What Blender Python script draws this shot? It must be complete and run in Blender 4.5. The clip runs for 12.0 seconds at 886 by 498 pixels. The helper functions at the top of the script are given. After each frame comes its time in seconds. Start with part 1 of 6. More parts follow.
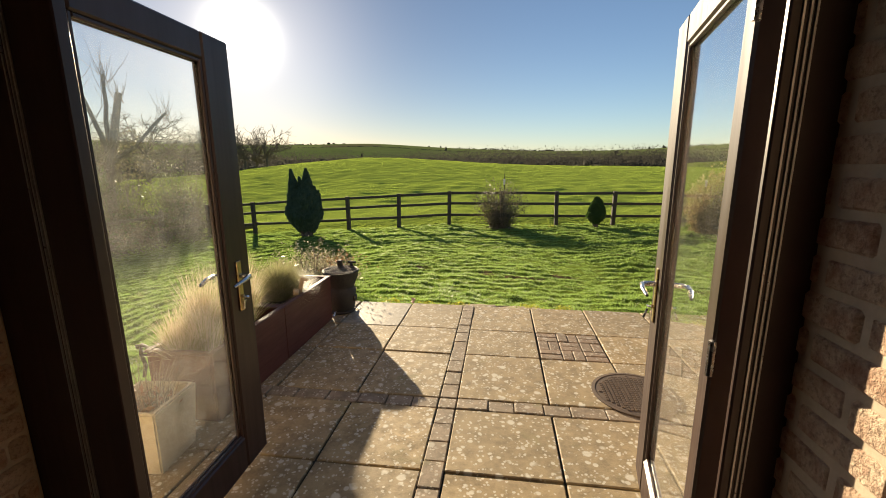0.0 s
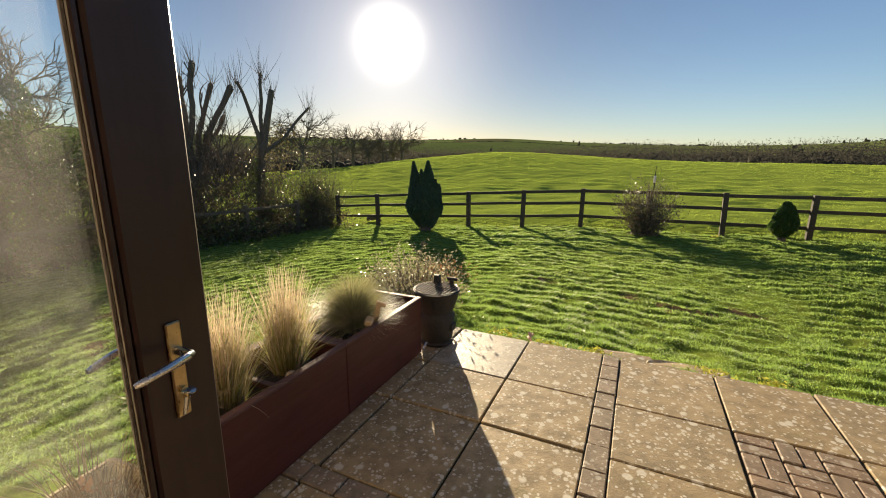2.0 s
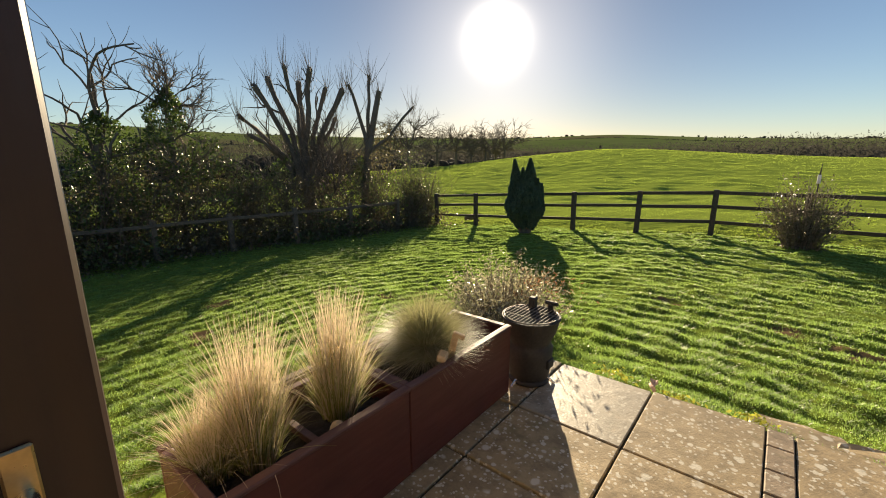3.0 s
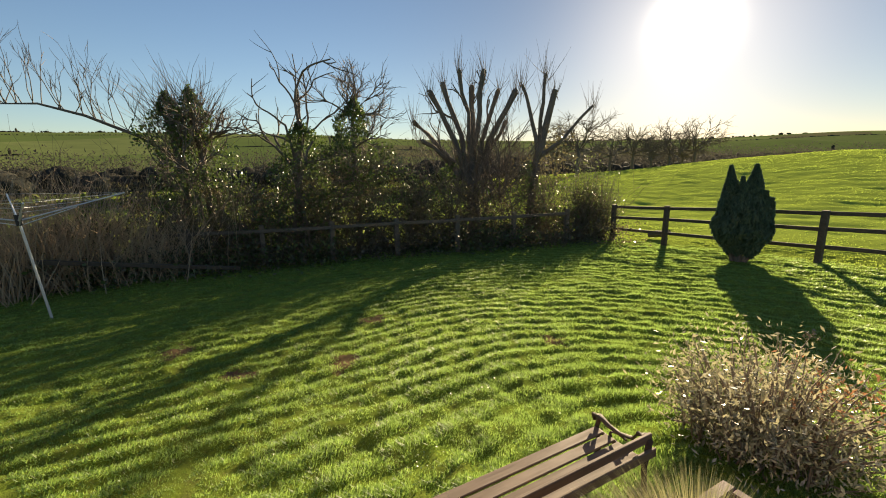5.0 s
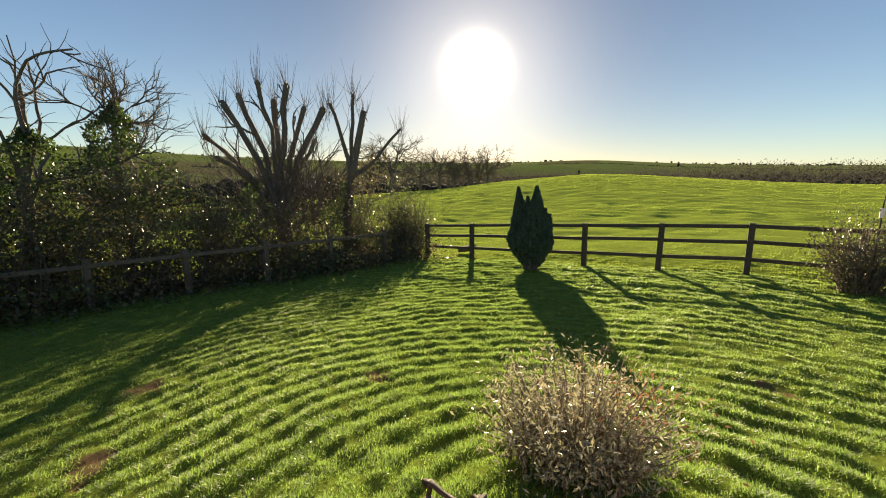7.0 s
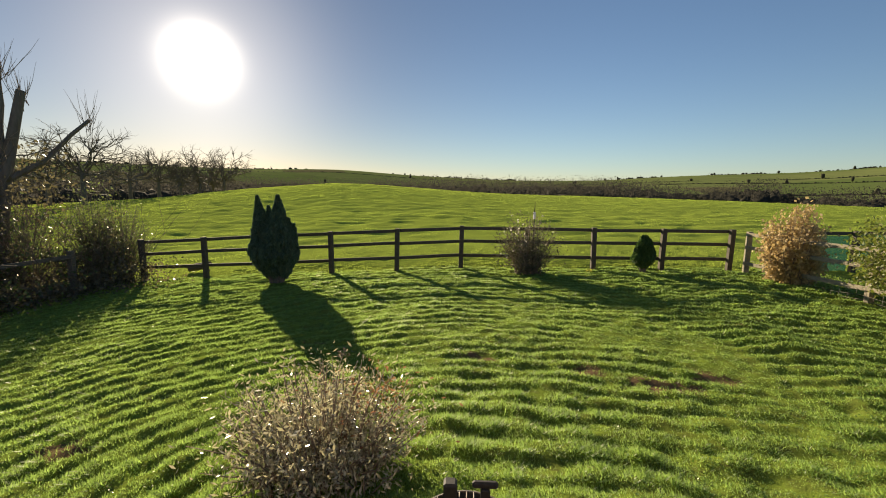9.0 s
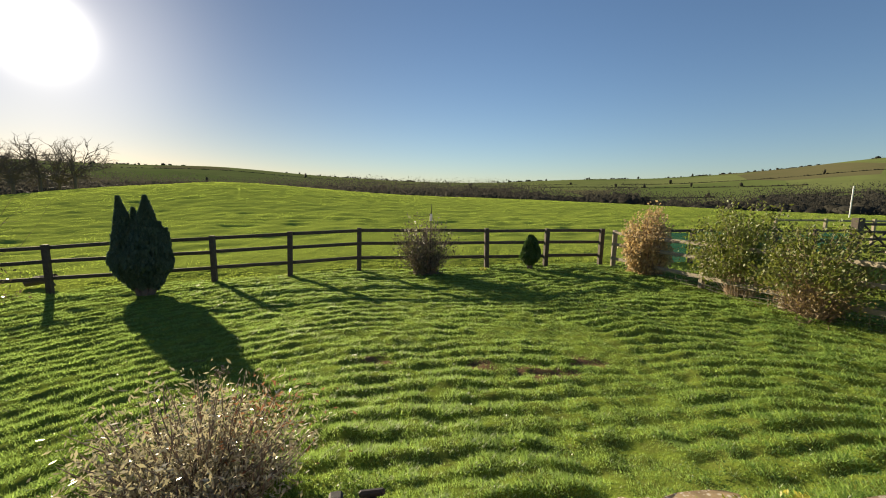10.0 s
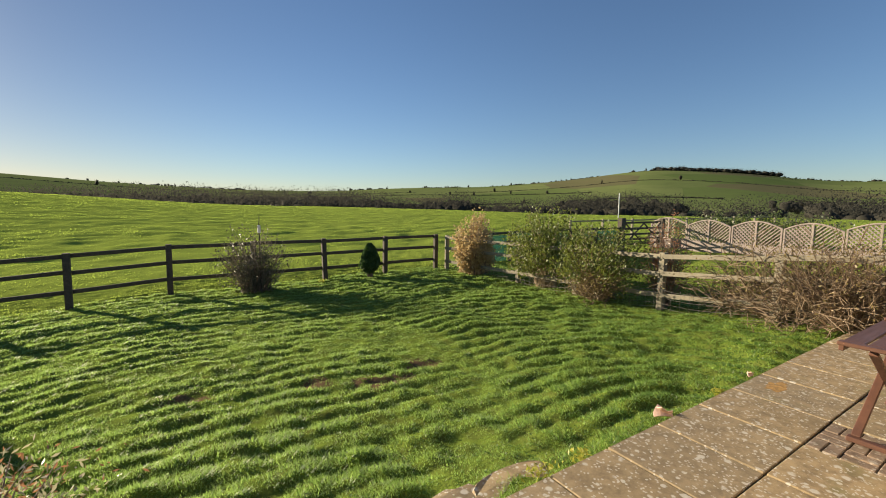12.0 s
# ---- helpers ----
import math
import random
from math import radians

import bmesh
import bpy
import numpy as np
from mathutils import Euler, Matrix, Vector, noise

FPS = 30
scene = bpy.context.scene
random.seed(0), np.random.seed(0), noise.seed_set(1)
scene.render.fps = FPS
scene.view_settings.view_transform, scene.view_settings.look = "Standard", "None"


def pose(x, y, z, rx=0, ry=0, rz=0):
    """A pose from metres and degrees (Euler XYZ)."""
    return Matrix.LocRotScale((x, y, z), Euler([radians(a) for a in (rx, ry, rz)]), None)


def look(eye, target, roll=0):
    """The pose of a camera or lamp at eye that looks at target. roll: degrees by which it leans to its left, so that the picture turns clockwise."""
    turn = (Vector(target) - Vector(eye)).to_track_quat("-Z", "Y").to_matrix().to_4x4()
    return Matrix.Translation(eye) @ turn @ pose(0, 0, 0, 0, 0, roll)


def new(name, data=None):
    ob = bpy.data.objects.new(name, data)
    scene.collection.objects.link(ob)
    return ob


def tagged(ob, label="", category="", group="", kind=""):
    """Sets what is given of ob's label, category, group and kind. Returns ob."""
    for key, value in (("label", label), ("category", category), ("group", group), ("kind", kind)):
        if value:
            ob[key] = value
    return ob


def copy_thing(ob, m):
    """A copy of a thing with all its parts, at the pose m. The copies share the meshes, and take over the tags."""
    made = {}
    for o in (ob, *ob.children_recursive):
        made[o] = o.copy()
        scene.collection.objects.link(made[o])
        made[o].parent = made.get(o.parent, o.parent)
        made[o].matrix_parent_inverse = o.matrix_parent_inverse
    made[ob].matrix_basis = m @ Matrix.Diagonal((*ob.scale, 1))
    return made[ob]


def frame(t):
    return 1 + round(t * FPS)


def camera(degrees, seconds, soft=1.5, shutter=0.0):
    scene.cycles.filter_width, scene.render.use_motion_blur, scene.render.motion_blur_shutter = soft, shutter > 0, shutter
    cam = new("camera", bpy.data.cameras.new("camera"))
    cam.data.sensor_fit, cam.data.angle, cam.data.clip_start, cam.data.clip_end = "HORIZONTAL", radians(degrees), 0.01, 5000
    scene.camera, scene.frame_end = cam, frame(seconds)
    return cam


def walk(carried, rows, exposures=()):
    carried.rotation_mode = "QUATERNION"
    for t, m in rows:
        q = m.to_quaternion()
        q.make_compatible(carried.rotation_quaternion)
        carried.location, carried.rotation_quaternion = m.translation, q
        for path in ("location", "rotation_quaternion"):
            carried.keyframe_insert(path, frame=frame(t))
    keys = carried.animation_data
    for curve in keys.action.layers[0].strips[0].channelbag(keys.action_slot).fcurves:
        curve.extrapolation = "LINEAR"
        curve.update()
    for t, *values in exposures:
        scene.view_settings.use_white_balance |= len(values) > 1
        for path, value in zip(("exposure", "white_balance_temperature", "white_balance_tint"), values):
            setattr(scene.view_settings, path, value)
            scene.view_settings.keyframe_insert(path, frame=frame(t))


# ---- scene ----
cam = camera(93.8, 12.0, 1.0)
PATH = [
    (0, (0.781, 0.235, 1.557), (0.513, 2.176, 1.155), -0.3),
    (0.5, (0.763, 0.589, 1.562), (0.345, 2.502, 1.158), -0.2),
    (1, (0.666, 0.89, 1.544), (0.116, 2.769, 1.136), -0.0),
    (1.5, (0.557, 1.152, 1.549), (-0.121, 2.986, 1.131), 0.2),
    (2, (0.529, 1.411, 1.491), (-0.297, 3.182, 1.067), 0.2),
    (2.5, (0.446, 1.727, 1.488), (-0.561, 3.4, 1.058), 0.2),
    (3, (0.285, 1.948, 1.473), (-0.942, 3.467, 1.043), -0.3),
    (3.5, (0.064, 2.141, 1.494), (-1.373, 3.46, 1.051), 0.2),
    (5.3, (-0.841, 2.738, 1.524), (-2.56, 3.675, 1.119), -0.5),
    (5.5, (-0.887, 2.786, 1.519), (-2.585, 3.77, 1.132), -0.3),
    (6, (-0.954, 2.93, 1.528), (-2.538, 4.096, 1.166), -0.3),
    (6.5, (-0.995, 3.012, 1.545), (-2.402, 4.392, 1.204), -0.2),
    (7, (-1.038, 3.036, 1.556), (-2.208, 4.626, 1.234), -0.0),
    (7.5, (-1.027, 3.063, 1.546), (-1.928, 4.823, 1.247), -0.3),
    (9.5, (-0.871, 3.077, 1.587), (-0.719, 5.053, 1.315), 1.1),
    (10, (-0.841, 3.063, 1.6), (-0.462, 5.009, 1.337), 1.2),
    (10.5, (-0.818, 3.046, 1.612), (-0.231, 4.941, 1.363), 1.3),
    (11, (-0.754, 3.053, 1.619), (0.013, 4.884, 1.38), 0.9),
    (11.5, (-0.71, 3.038, 1.619), (0.219, 4.794, 1.394), 0.6),
    (12, (-0.669, 3.03, 1.619), (0.394, 4.71, 1.405), 0.5),
]
walk(cam, [(t, look(eye, target, roll)) for t, eye, target, roll in PATH], [(0, 1.32, 7200, 10), (2, 1.22, 7200, 10), (5.5, 1.48, 7700, 9), (7.5, 1.38, 7700, 9), (9.5, 1.14, 7100, 10), (12, 1.17, 6600, 10)])

# ---------------------------------------------------------------- sky, sun, light
SUN = Vector((-0.513, 0.822, 0.247)).normalized()
world = bpy.data.worlds.new("sky")
scene.world = world
world.use_nodes = True
wn, wl = world.node_tree.nodes, world.node_tree.links
bg = wn["Background"]
sky = wn.new("ShaderNodeTexSky")
sky.sky_type = "NISHITA"
sky.sun_disc = False
sky.sun_elevation = math.asin(SUN.z)
sky.sun_rotation = math.atan2(SUN.x, SUN.y)
sky.air_density, sky.dust_density, sky.ozone_density = 1.0, 0.12, 3.0
tint = wn.new("ShaderNodeMix")
tint.data_type, tint.blend_type = "RGBA", "MULTIPLY"
tint.inputs[0].default_value = 1.0
tint.inputs[7].default_value = (0.96, 1.0, 1.1, 1.0)
wl.new(sky.outputs[0], tint.inputs[6])


def wmath(op, a, b):
    n = wn.new("ShaderNodeMath")
    n.operation = op
    for k, v in enumerate((a, b)):
        if isinstance(v, (int, float)):
            n.inputs[k].default_value = v
        else:
            wl.new(v, n.inputs[k])
    return n.outputs[0]


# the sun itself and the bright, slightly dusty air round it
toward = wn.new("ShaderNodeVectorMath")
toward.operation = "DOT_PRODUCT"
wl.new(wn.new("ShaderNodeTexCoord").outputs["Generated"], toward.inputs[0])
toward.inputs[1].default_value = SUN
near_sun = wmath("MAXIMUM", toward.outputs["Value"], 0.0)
dusty = wn.new("ShaderNodeMix")
dusty.data_type, dusty.blend_type = "RGBA", "MULTIPLY"
wl.new(wmath("POWER", near_sun, 3.5), dusty.inputs[0])
wl.new(tint.outputs[2], dusty.inputs[6])
dusty.inputs[7].default_value = (0.64, 0.545, 0.51, 1.0)
wl.new(dusty.outputs[2], bg.inputs[0])
bg.inputs[1].default_value = 0.055
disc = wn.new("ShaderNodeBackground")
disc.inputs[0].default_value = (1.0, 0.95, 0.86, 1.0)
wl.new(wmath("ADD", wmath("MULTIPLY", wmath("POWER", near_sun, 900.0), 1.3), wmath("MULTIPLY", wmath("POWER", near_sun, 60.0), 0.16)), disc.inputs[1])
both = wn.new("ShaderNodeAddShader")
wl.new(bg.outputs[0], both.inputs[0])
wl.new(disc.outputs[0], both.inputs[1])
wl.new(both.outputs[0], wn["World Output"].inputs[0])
sun_lamp = bpy.data.lights.new("sun", "SUN")
sun_lamp.energy, sun_lamp.angle, sun_lamp.color = 5.0, radians(0.6), (1.0, 0.86, 0.64)
sun = new("sun", sun_lamp)
sun.matrix_world = look(SUN * 50, (0, 0, 0))

rng = np.random.default_rng(7)


# ---------------------------------------------------------------- materials
class Mat:
    """A node material with short ways to add nodes."""

    def __init__(self, name, rough=0.8, metal=0.0):
        self.m = bpy.data.materials.new(name)
        self.m.use_nodes = True
        self.n, self.l = self.m.node_tree.nodes, self.m.node_tree.links
        self.b = self.n["Principled BSDF"]
        self.out = self.n["Material Output"]
        self.b.inputs["Roughness"].default_value = rough
        self.b.inputs["Metallic"].default_value = metal
        self.co = self.n.new("ShaderNodeTexCoord").outputs["Object"]
        self.wpos = self.n.new("ShaderNodeNewGeometry").outputs["Position"]

    def put(self, sock, v):
        if isinstance(v, (int, float)):
            sock.default_value = v
        elif isinstance(v, tuple):
            sock.default_value = (*v, 1.0) if len(v) == 3 and len(sock.default_value) == 4 else v
        else:
            self.l.new(v, sock)

    def noise(self, scale, detail=4, rough=0.6, vec=None, stretch=None):
        vec = vec or self.wpos
        if stretch:
            mp = self.n.new("ShaderNodeMapping")
            mp.inputs["Scale"].default_value = stretch
            self.l.new(vec, mp.inputs[0])
            vec = mp.outputs[0]
        t = self.n.new("ShaderNodeTexNoise")
        t.inputs["Scale"].default_value, t.inputs["Detail"].default_value, t.inputs["Roughness"].default_value = scale, detail, rough
        self.l.new(vec, t.inputs["Vector"])
        return t.outputs[0]

    def cells(self, scale, feature="F1", vec=None, out=0):
        t = self.n.new("ShaderNodeTexVoronoi")
        t.feature = feature
        t.inputs["Scale"].default_value = scale
        self.l.new(vec or self.wpos, t.inputs["Vector"])
        return t.outputs[out]

    def ramp(self, fac, lo, hi, a=0.0, b=1.0):
        t = self.n.new("ShaderNodeMapRange")
        self.put(t.inputs[0], fac)
        t.inputs[1].default_value, t.inputs[2].default_value, t.inputs[3].default_value, t.inputs[4].default_value = lo, hi, a, b
        return t.outputs[0]

    def mix(self, fac, a, b, blend="MIX"):
        t = self.n.new("ShaderNodeMix")
        t.data_type, t.blend_type = "RGBA", blend
        self.put(t.inputs[0], fac)
        self.put(t.inputs[6], a)
        self.put(t.inputs[7], b)
        return t.outputs[2]

    def math(self, op, a, b=0.0):
        t = self.n.new("ShaderNodeMath")
        t.operation = op
        self.put(t.inputs[0], a)
        self.put(t.inputs[1], b)
        return t.outputs[0]

    def random(self):
        return self.n.new("ShaderNodeObjectInfo").outputs["Random"]

    def island(self):
        return self.n.new("ShaderNodeNewGeometry").outputs["Random Per Island"]

    def bump(self, height, strength=0.4, dist=0.01):
        t = self.n.new("ShaderNodeBump")
        t.inputs["Strength"].default_value, t.inputs["Distance"].default_value = strength, dist
        self.l.new(height, t.inputs["Height"])
        self.l.new(t.outputs[0], self.b.inputs["Normal"])

    def color(self, c):
        self.put(self.b.inputs["Base Color"], c)
        return self

    def rough(self, r):
        self.put(self.b.inputs["Roughness"], r)

    def thin(self, c, share):
        """Lets light through, as leaves do."""
        t = self.n.new("ShaderNodeBsdfTranslucent")
        self.put(t.inputs[0], c)
        x = self.n.new("ShaderNodeMixShader")
        x.inputs[0].default_value = share
        self.l.new(self.b.outputs[0], x.inputs[1])
        self.l.new(t.outputs[0], x.inputs[2])
        self.l.new(x.outputs[0], self.out.inputs[0])


def plain(name, a, b, scale=8.0, rough=0.8, metal=0.0, bump=0.3, dist=0.004, fine=60.0, stretch=None):
    m = Mat(name, rough, metal)
    big, small = m.noise(scale, stretch=stretch), m.noise(fine, stretch=stretch)
    c = m.mix(m.ramp(big, 0.3, 0.7), a, b)
    c = m.mix(m.ramp(small, 0.35, 0.75, 0.0, 0.35), c, tuple(0.55 * v for v in a))
    m.color(c)
    m.rough(m.ramp(small, 0.3, 0.7, max(0.05, rough - 0.08), min(1.0, rough + 0.08)))
    m.bump(small, bump, dist)
    return m.m


def leafy(name, a, b, share=0.45, rough=0.5, thin=None):
    m = Mat(name, rough)
    c = m.mix(m.island(), a, b)
    m.color(c)
    m.b.inputs["Specular IOR Level"].default_value = 0.5 if rough < 0.7 else 0.1
    m.thin(m.mix(m.island(), thin or tuple(1.3 * v for v in a), thin or tuple(1.3 * v for v in b)), share)
    return m.m


def ground_material():
    m = Mat("meadow", 0.9)
    far = m.n.new("ShaderNodeVectorMath")
    far.operation = "LENGTH"
    m.l.new(m.wpos, far.inputs[0])
    dist = far.outputs["Value"]
    fine, mid, big = m.noise(38, 5, 0.7), m.noise(2.2, 4), m.noise(0.22, 4)
    g = m.mix(m.ramp(mid, 0.3, 0.7), (0.14, 0.205, 0.032), (0.19, 0.27, 0.042))
    g = m.mix(m.ramp(big, 0.4, 0.68, 0, 0.6), g, (0.15, 0.2, 0.028))
    g = m.mix(m.ramp(fine, 0.35, 0.7, 0.0, 0.3), g, (0.1, 0.13, 0.035))
    at = m.n.new("ShaderNodeAttribute")
    at.attribute_name = "bare_soil"
    soil = m.math("ADD", at.outputs["Fac"], m.ramp(m.noise(24, 5, 0.75), 0.3, 0.7, -0.6, 0.6))
    g = m.mix(m.ramp(soil, 0.35, 0.65), g, m.mix(fine, (0.12, 0.075, 0.045), (0.2, 0.13, 0.08)))
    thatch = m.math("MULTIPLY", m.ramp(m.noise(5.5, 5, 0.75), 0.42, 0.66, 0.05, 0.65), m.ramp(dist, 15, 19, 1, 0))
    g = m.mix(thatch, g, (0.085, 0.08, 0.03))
    g = m.mix(m.ramp(dist, 14, 19, 0.0, 0.75), g, (0.26, 0.325, 0.06))
    fields = m.cells(0.011, out=1)
    sep = m.n.new("ShaderNodeSeparateColor")
    m.l.new(fields, sep.inputs[0])
    f = m.mix(sep.outputs[0], (0.12, 0.165, 0.05), (0.19, 0.22, 0.08))
    f = m.mix(m.math("GREATER_THAN", sep.outputs[1], 0.88), f, (0.15, 0.14, 0.07))
    f = m.mix(m.ramp(m.noise(0.05, 4), 0.4, 0.7, 0, 0.4), f, (0.1, 0.12, 0.05))
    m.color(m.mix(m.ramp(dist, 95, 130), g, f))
    m.b.inputs["Specular IOR Level"].default_value = 0.0
    m.bump(fine, 0.7, 0.03)
    return m.m


def slab_material(name, a, b, lichen=1.0, rough=0.85):
    m = Mat(name, rough)
    shift = m.n.new("ShaderNodeVectorMath")
    shift.operation = "ADD"
    m.l.new(m.wpos, shift.inputs[0])
    big, mid, fine = m.noise(1.7, 5, 0.7), m.noise(9, 6, 0.7), m.noise(90, 4)
    c = m.mix(m.ramp(big, 0.32, 0.68), a, b)
    c = m.mix(m.ramp(mid, 0.42, 0.64, 0, 0.85), c, tuple(0.42 * v for v in a))
    c = m.mix(m.random(), c, m.mix(0.35, c, (0.2, 0.17, 0.12)))
    c = m.mix(m.ramp(m.noise(2.6, 4), 0.6, 0.72, 0, 0.55), c, (0.2, 0.19, 0.07))
    warp = m.n.new("ShaderNodeVectorMath")
    warp.operation = "MULTIPLY_ADD"
    tn = m.n.new("ShaderNodeTexNoise")
    tn.inputs["Scale"].default_value = 26
    m.l.new(m.wpos, tn.inputs["Vector"])
    m.l.new(tn.outputs["Color"], warp.inputs[0])
    warp.inputs[1].default_value = (0.022, 0.022, 0.0)
    m.l.new(m.wpos, warp.inputs[2])
    spots = 0.0
    for sc, cut, lo, hi in ((8.0, 0.22, 0.44, 0.48), (17.0, 0.27, 0.44, 0.5), (40.0, 0.33, 0.43, 0.5)):
        s = m.math("MULTIPLY", m.ramp(m.cells(sc, vec=warp.outputs[0]), cut, cut - 0.07), m.ramp(m.noise(sc * 0.33, 3), lo, hi))
        spots = s if isinstance(spots, float) else m.math("MAXIMUM", spots, s)
    c = m.mix(m.math("MULTIPLY", spots, 0.72 * lichen), c, (0.66, 0.62, 0.52))
    m.color(c)
    m.rough(m.ramp(mid, 0.3, 0.7, rough - 0.2, rough))
    m.bump(m.math("ADD", m.math("MULTIPLY", fine, 0.5), mid), 0.55, 0.006)
    return m.m


def brick_material():
    m = Mat("old_brick", 0.9)
    mid, fine = m.noise(14, 5, 0.7), m.noise(80, 5, 0.7)
    c = m.mix(m.random(), (0.36, 0.19, 0.12), (0.46, 0.28, 0.19))
    c = m.mix(m.ramp(mid, 0.36, 0.58, 0, 0.9), c, (0.64, 0.49, 0.36))
    c = m.mix(m.ramp(fine, 0.5, 0.7, 0, 0.6), c, (0.13, 0.06, 0.04))
    m.color(c)
    m.bump(m.math("ADD", mid, fine), 0.9, 0.016)
    return m.m


def wood_material(name, a, b, rough=0.7, axis=(1, 1, 1), bump=0.5, per_part=0.35):
    m = Mat(name, rough)
    grain = m.noise(22, 5, 0.65, vec=m.co, stretch=axis)
    blot = m.noise(3.5, 4, vec=m.wpos)
    c = m.mix(m.ramp(grain, 0.3, 0.7), a, b)
    c = m.mix(m.ramp(blot, 0.45, 0.7, 0, 0.5), c, tuple(0.6 * v for v in b))
    c = m.mix(m.math("MULTIPLY", m.random(), per_part), c, tuple(0.6 * v for v in a))
    m.color(c)
    m.rough(m.ramp(grain, 0.3, 0.7, rough - 0.1, rough + 0.1))
    m.bump(grain, bump, 0.004)
    return m.m


def glass_material():
    m = Mat("door_glass", 0.0)
    m.b.inputs["Base Color"].default_value = (0.95, 0.98, 0.97, 1)
    m.b.inputs["Transmission Weight"].default_value = 1.0
    m.b.inputs["IOR"].default_value = 1.45
    dust = m.n.new("ShaderNodeBsdfTranslucent")
    dust.inputs[0].default_value = (0.8, 0.8, 0.78, 1)
    a = m.n.new("ShaderNodeMixShader")
    m.l.new(m.ramp(m.noise(7, 5, 0.7), 0.35, 0.8, 0.012, 0.055), a.inputs[0])
    m.l.new(m.b.outputs[0], a.inputs[1])
    m.l.new(dust.outputs[0], a.inputs[2])
    m.l.new(a.outputs[0], m.out.inputs[0])
    return m.m


def net_material():
    """Green windbreak netting: open weave that lets half of the light by."""
    m = Mat("green_netting", 0.7)
    m.color(m.mix(m.noise(3), (0.02, 0.09, 0.06), (0.03, 0.12, 0.085)))
    clear, x = m.n.new("ShaderNodeBsdfTransparent"), m.n.new("ShaderNodeMixShader")
    m.thin((0.03, 0.14, 0.1), 0.4)
    last = m.out.inputs[0].links[0].from_socket
    x.inputs[0].default_value = 0.3
    m.l.new(last, x.inputs[1])
    m.l.new(clear.outputs[0], x.inputs[2])
    m.l.new(x.outputs[0], m.out.inputs[0])
    return m.m


def stain_material():
    """Orange stain that thins out over the stone."""
    m = Mat("orange_rust_stain", 0.9)
    m.color(m.mix(m.noise(30), (0.52, 0.28, 0.07), (0.46, 0.28, 0.1)))
    clear, x = m.n.new("ShaderNodeBsdfTransparent"), m.n.new("ShaderNodeMixShader")
    m.l.new(m.ramp(m.noise(22, 5, 0.7), 0.3, 0.6, 0.35, 0.95), x.inputs[0])
    m.l.new(clear.outputs[0], x.inputs[1])
    m.l.new(m.b.outputs[0], x.inputs[2])
    m.l.new(x.outputs[0], m.out.inputs[0])
    return m.m


MEADOW = ground_material()
BLADE = leafy("grass_blade", (0.04, 0.09, 0.02), (0.125, 0.205, 0.05), 0.62, 0.42, (0.4, 0.58, 0.14))
CLOVER = leafy("clover_leaf", (0.04, 0.09, 0.02), (0.13, 0.21, 0.05), 0.3, 0.4, (0.2, 0.33, 0.06))
PASTURE = leafy("pasture_blade", (0.21, 0.275, 0.05), (0.25, 0.32, 0.06), 0.52, 0.9, (0.4, 0.52, 0.09))
SLAB = slab_material("paving_stone", (0.46, 0.335, 0.175), (0.31, 0.225, 0.115))
WET = slab_material("wet_paving_stone", (0.4, 0.34, 0.25), (0.28, 0.23, 0.16), 0.6, 0.6)
SETT = slab_material("sett_stone", (0.34, 0.25, 0.165), (0.26, 0.195, 0.13), 0.7)
INSET = slab_material("clay_paver", (0.31, 0.21, 0.135), (0.25, 0.175, 0.115), 0.5)
BED = plain("mossy_joint", (0.035, 0.03, 0.02), (0.05, 0.05, 0.02), 12, 0.95)
BRICK = brick_material()
MORTAR = plain("lime_mortar", (0.58, 0.47, 0.35), (0.46, 0.36, 0.27), 10, 0.95)
# unseen room surfaces, coloured dark so little light bounces onto jamb and brick
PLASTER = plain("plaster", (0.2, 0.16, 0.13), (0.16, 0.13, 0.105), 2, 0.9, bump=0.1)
ROOMFLOOR = plain("floor_tile", (0.1, 0.06, 0.042), (0.075, 0.046, 0.034), 4, 0.5)
DOORWOOD = wood_material("dark_stained_wood", (0.036, 0.015, 0.011), (0.026, 0.011, 0.009), 0.42, (1, 1, 0.06), 0.12, 0.0)
RUBBER = plain("black_seal", (0.015, 0.015, 0.016), (0.02, 0.02, 0.02), rough=0.6)
STEELBAR = plain("spacer_bar", (0.55, 0.56, 0.57), (0.45, 0.46, 0.47), rough=0.35, metal=1.0, bump=0.05)
GLASS = glass_material()
BRASS = plain("tarnished_brass", (0.62, 0.48, 0.27), (0.5, 0.37, 0.2), 30, 0.32, 1.0, 0.1, 0.001)
CHROME = plain("satin_chrome", (0.7, 0.69, 0.67), (0.6, 0.59, 0.57), 30, 0.25, 1.0, 0.05, 0.001)
FENCEWOOD = wood_material("weathered_fence_wood", (0.095, 0.075, 0.055), (0.06, 0.05, 0.038), 0.85, (1, 1, 1), 0.6)
# light wood, with sunlight on the rail faces put into the colour
PALERAIL = wood_material("sunlit_pale_rail_wood", (0.33, 0.29, 0.21), (0.23, 0.2, 0.14), 0.85, (1, 1, 1), 0.5)
PLANTERWOOD = wood_material("red_brown_painted_wood", (0.105, 0.028, 0.021), (0.08, 0.021, 0.017), 0.55, (0.3, 0.1, 1), 0.25)
RIMWOOD = wood_material("worn_rim_wood", (0.14, 0.068, 0.055), (0.095, 0.036, 0.03), 0.66, (1, 0.15, 1), 0.4)
SOIL = plain("potting_soil", (0.03, 0.022, 0.015), (0.05, 0.035, 0.022), 25, 0.95, bump=0.9, dist=0.02, fine=45)
DRYGRASS = leafy("dry_feather_grass", (0.57, 0.47, 0.33), (0.74, 0.65, 0.5), 0.42, 0.5, (0.67, 0.55, 0.39))
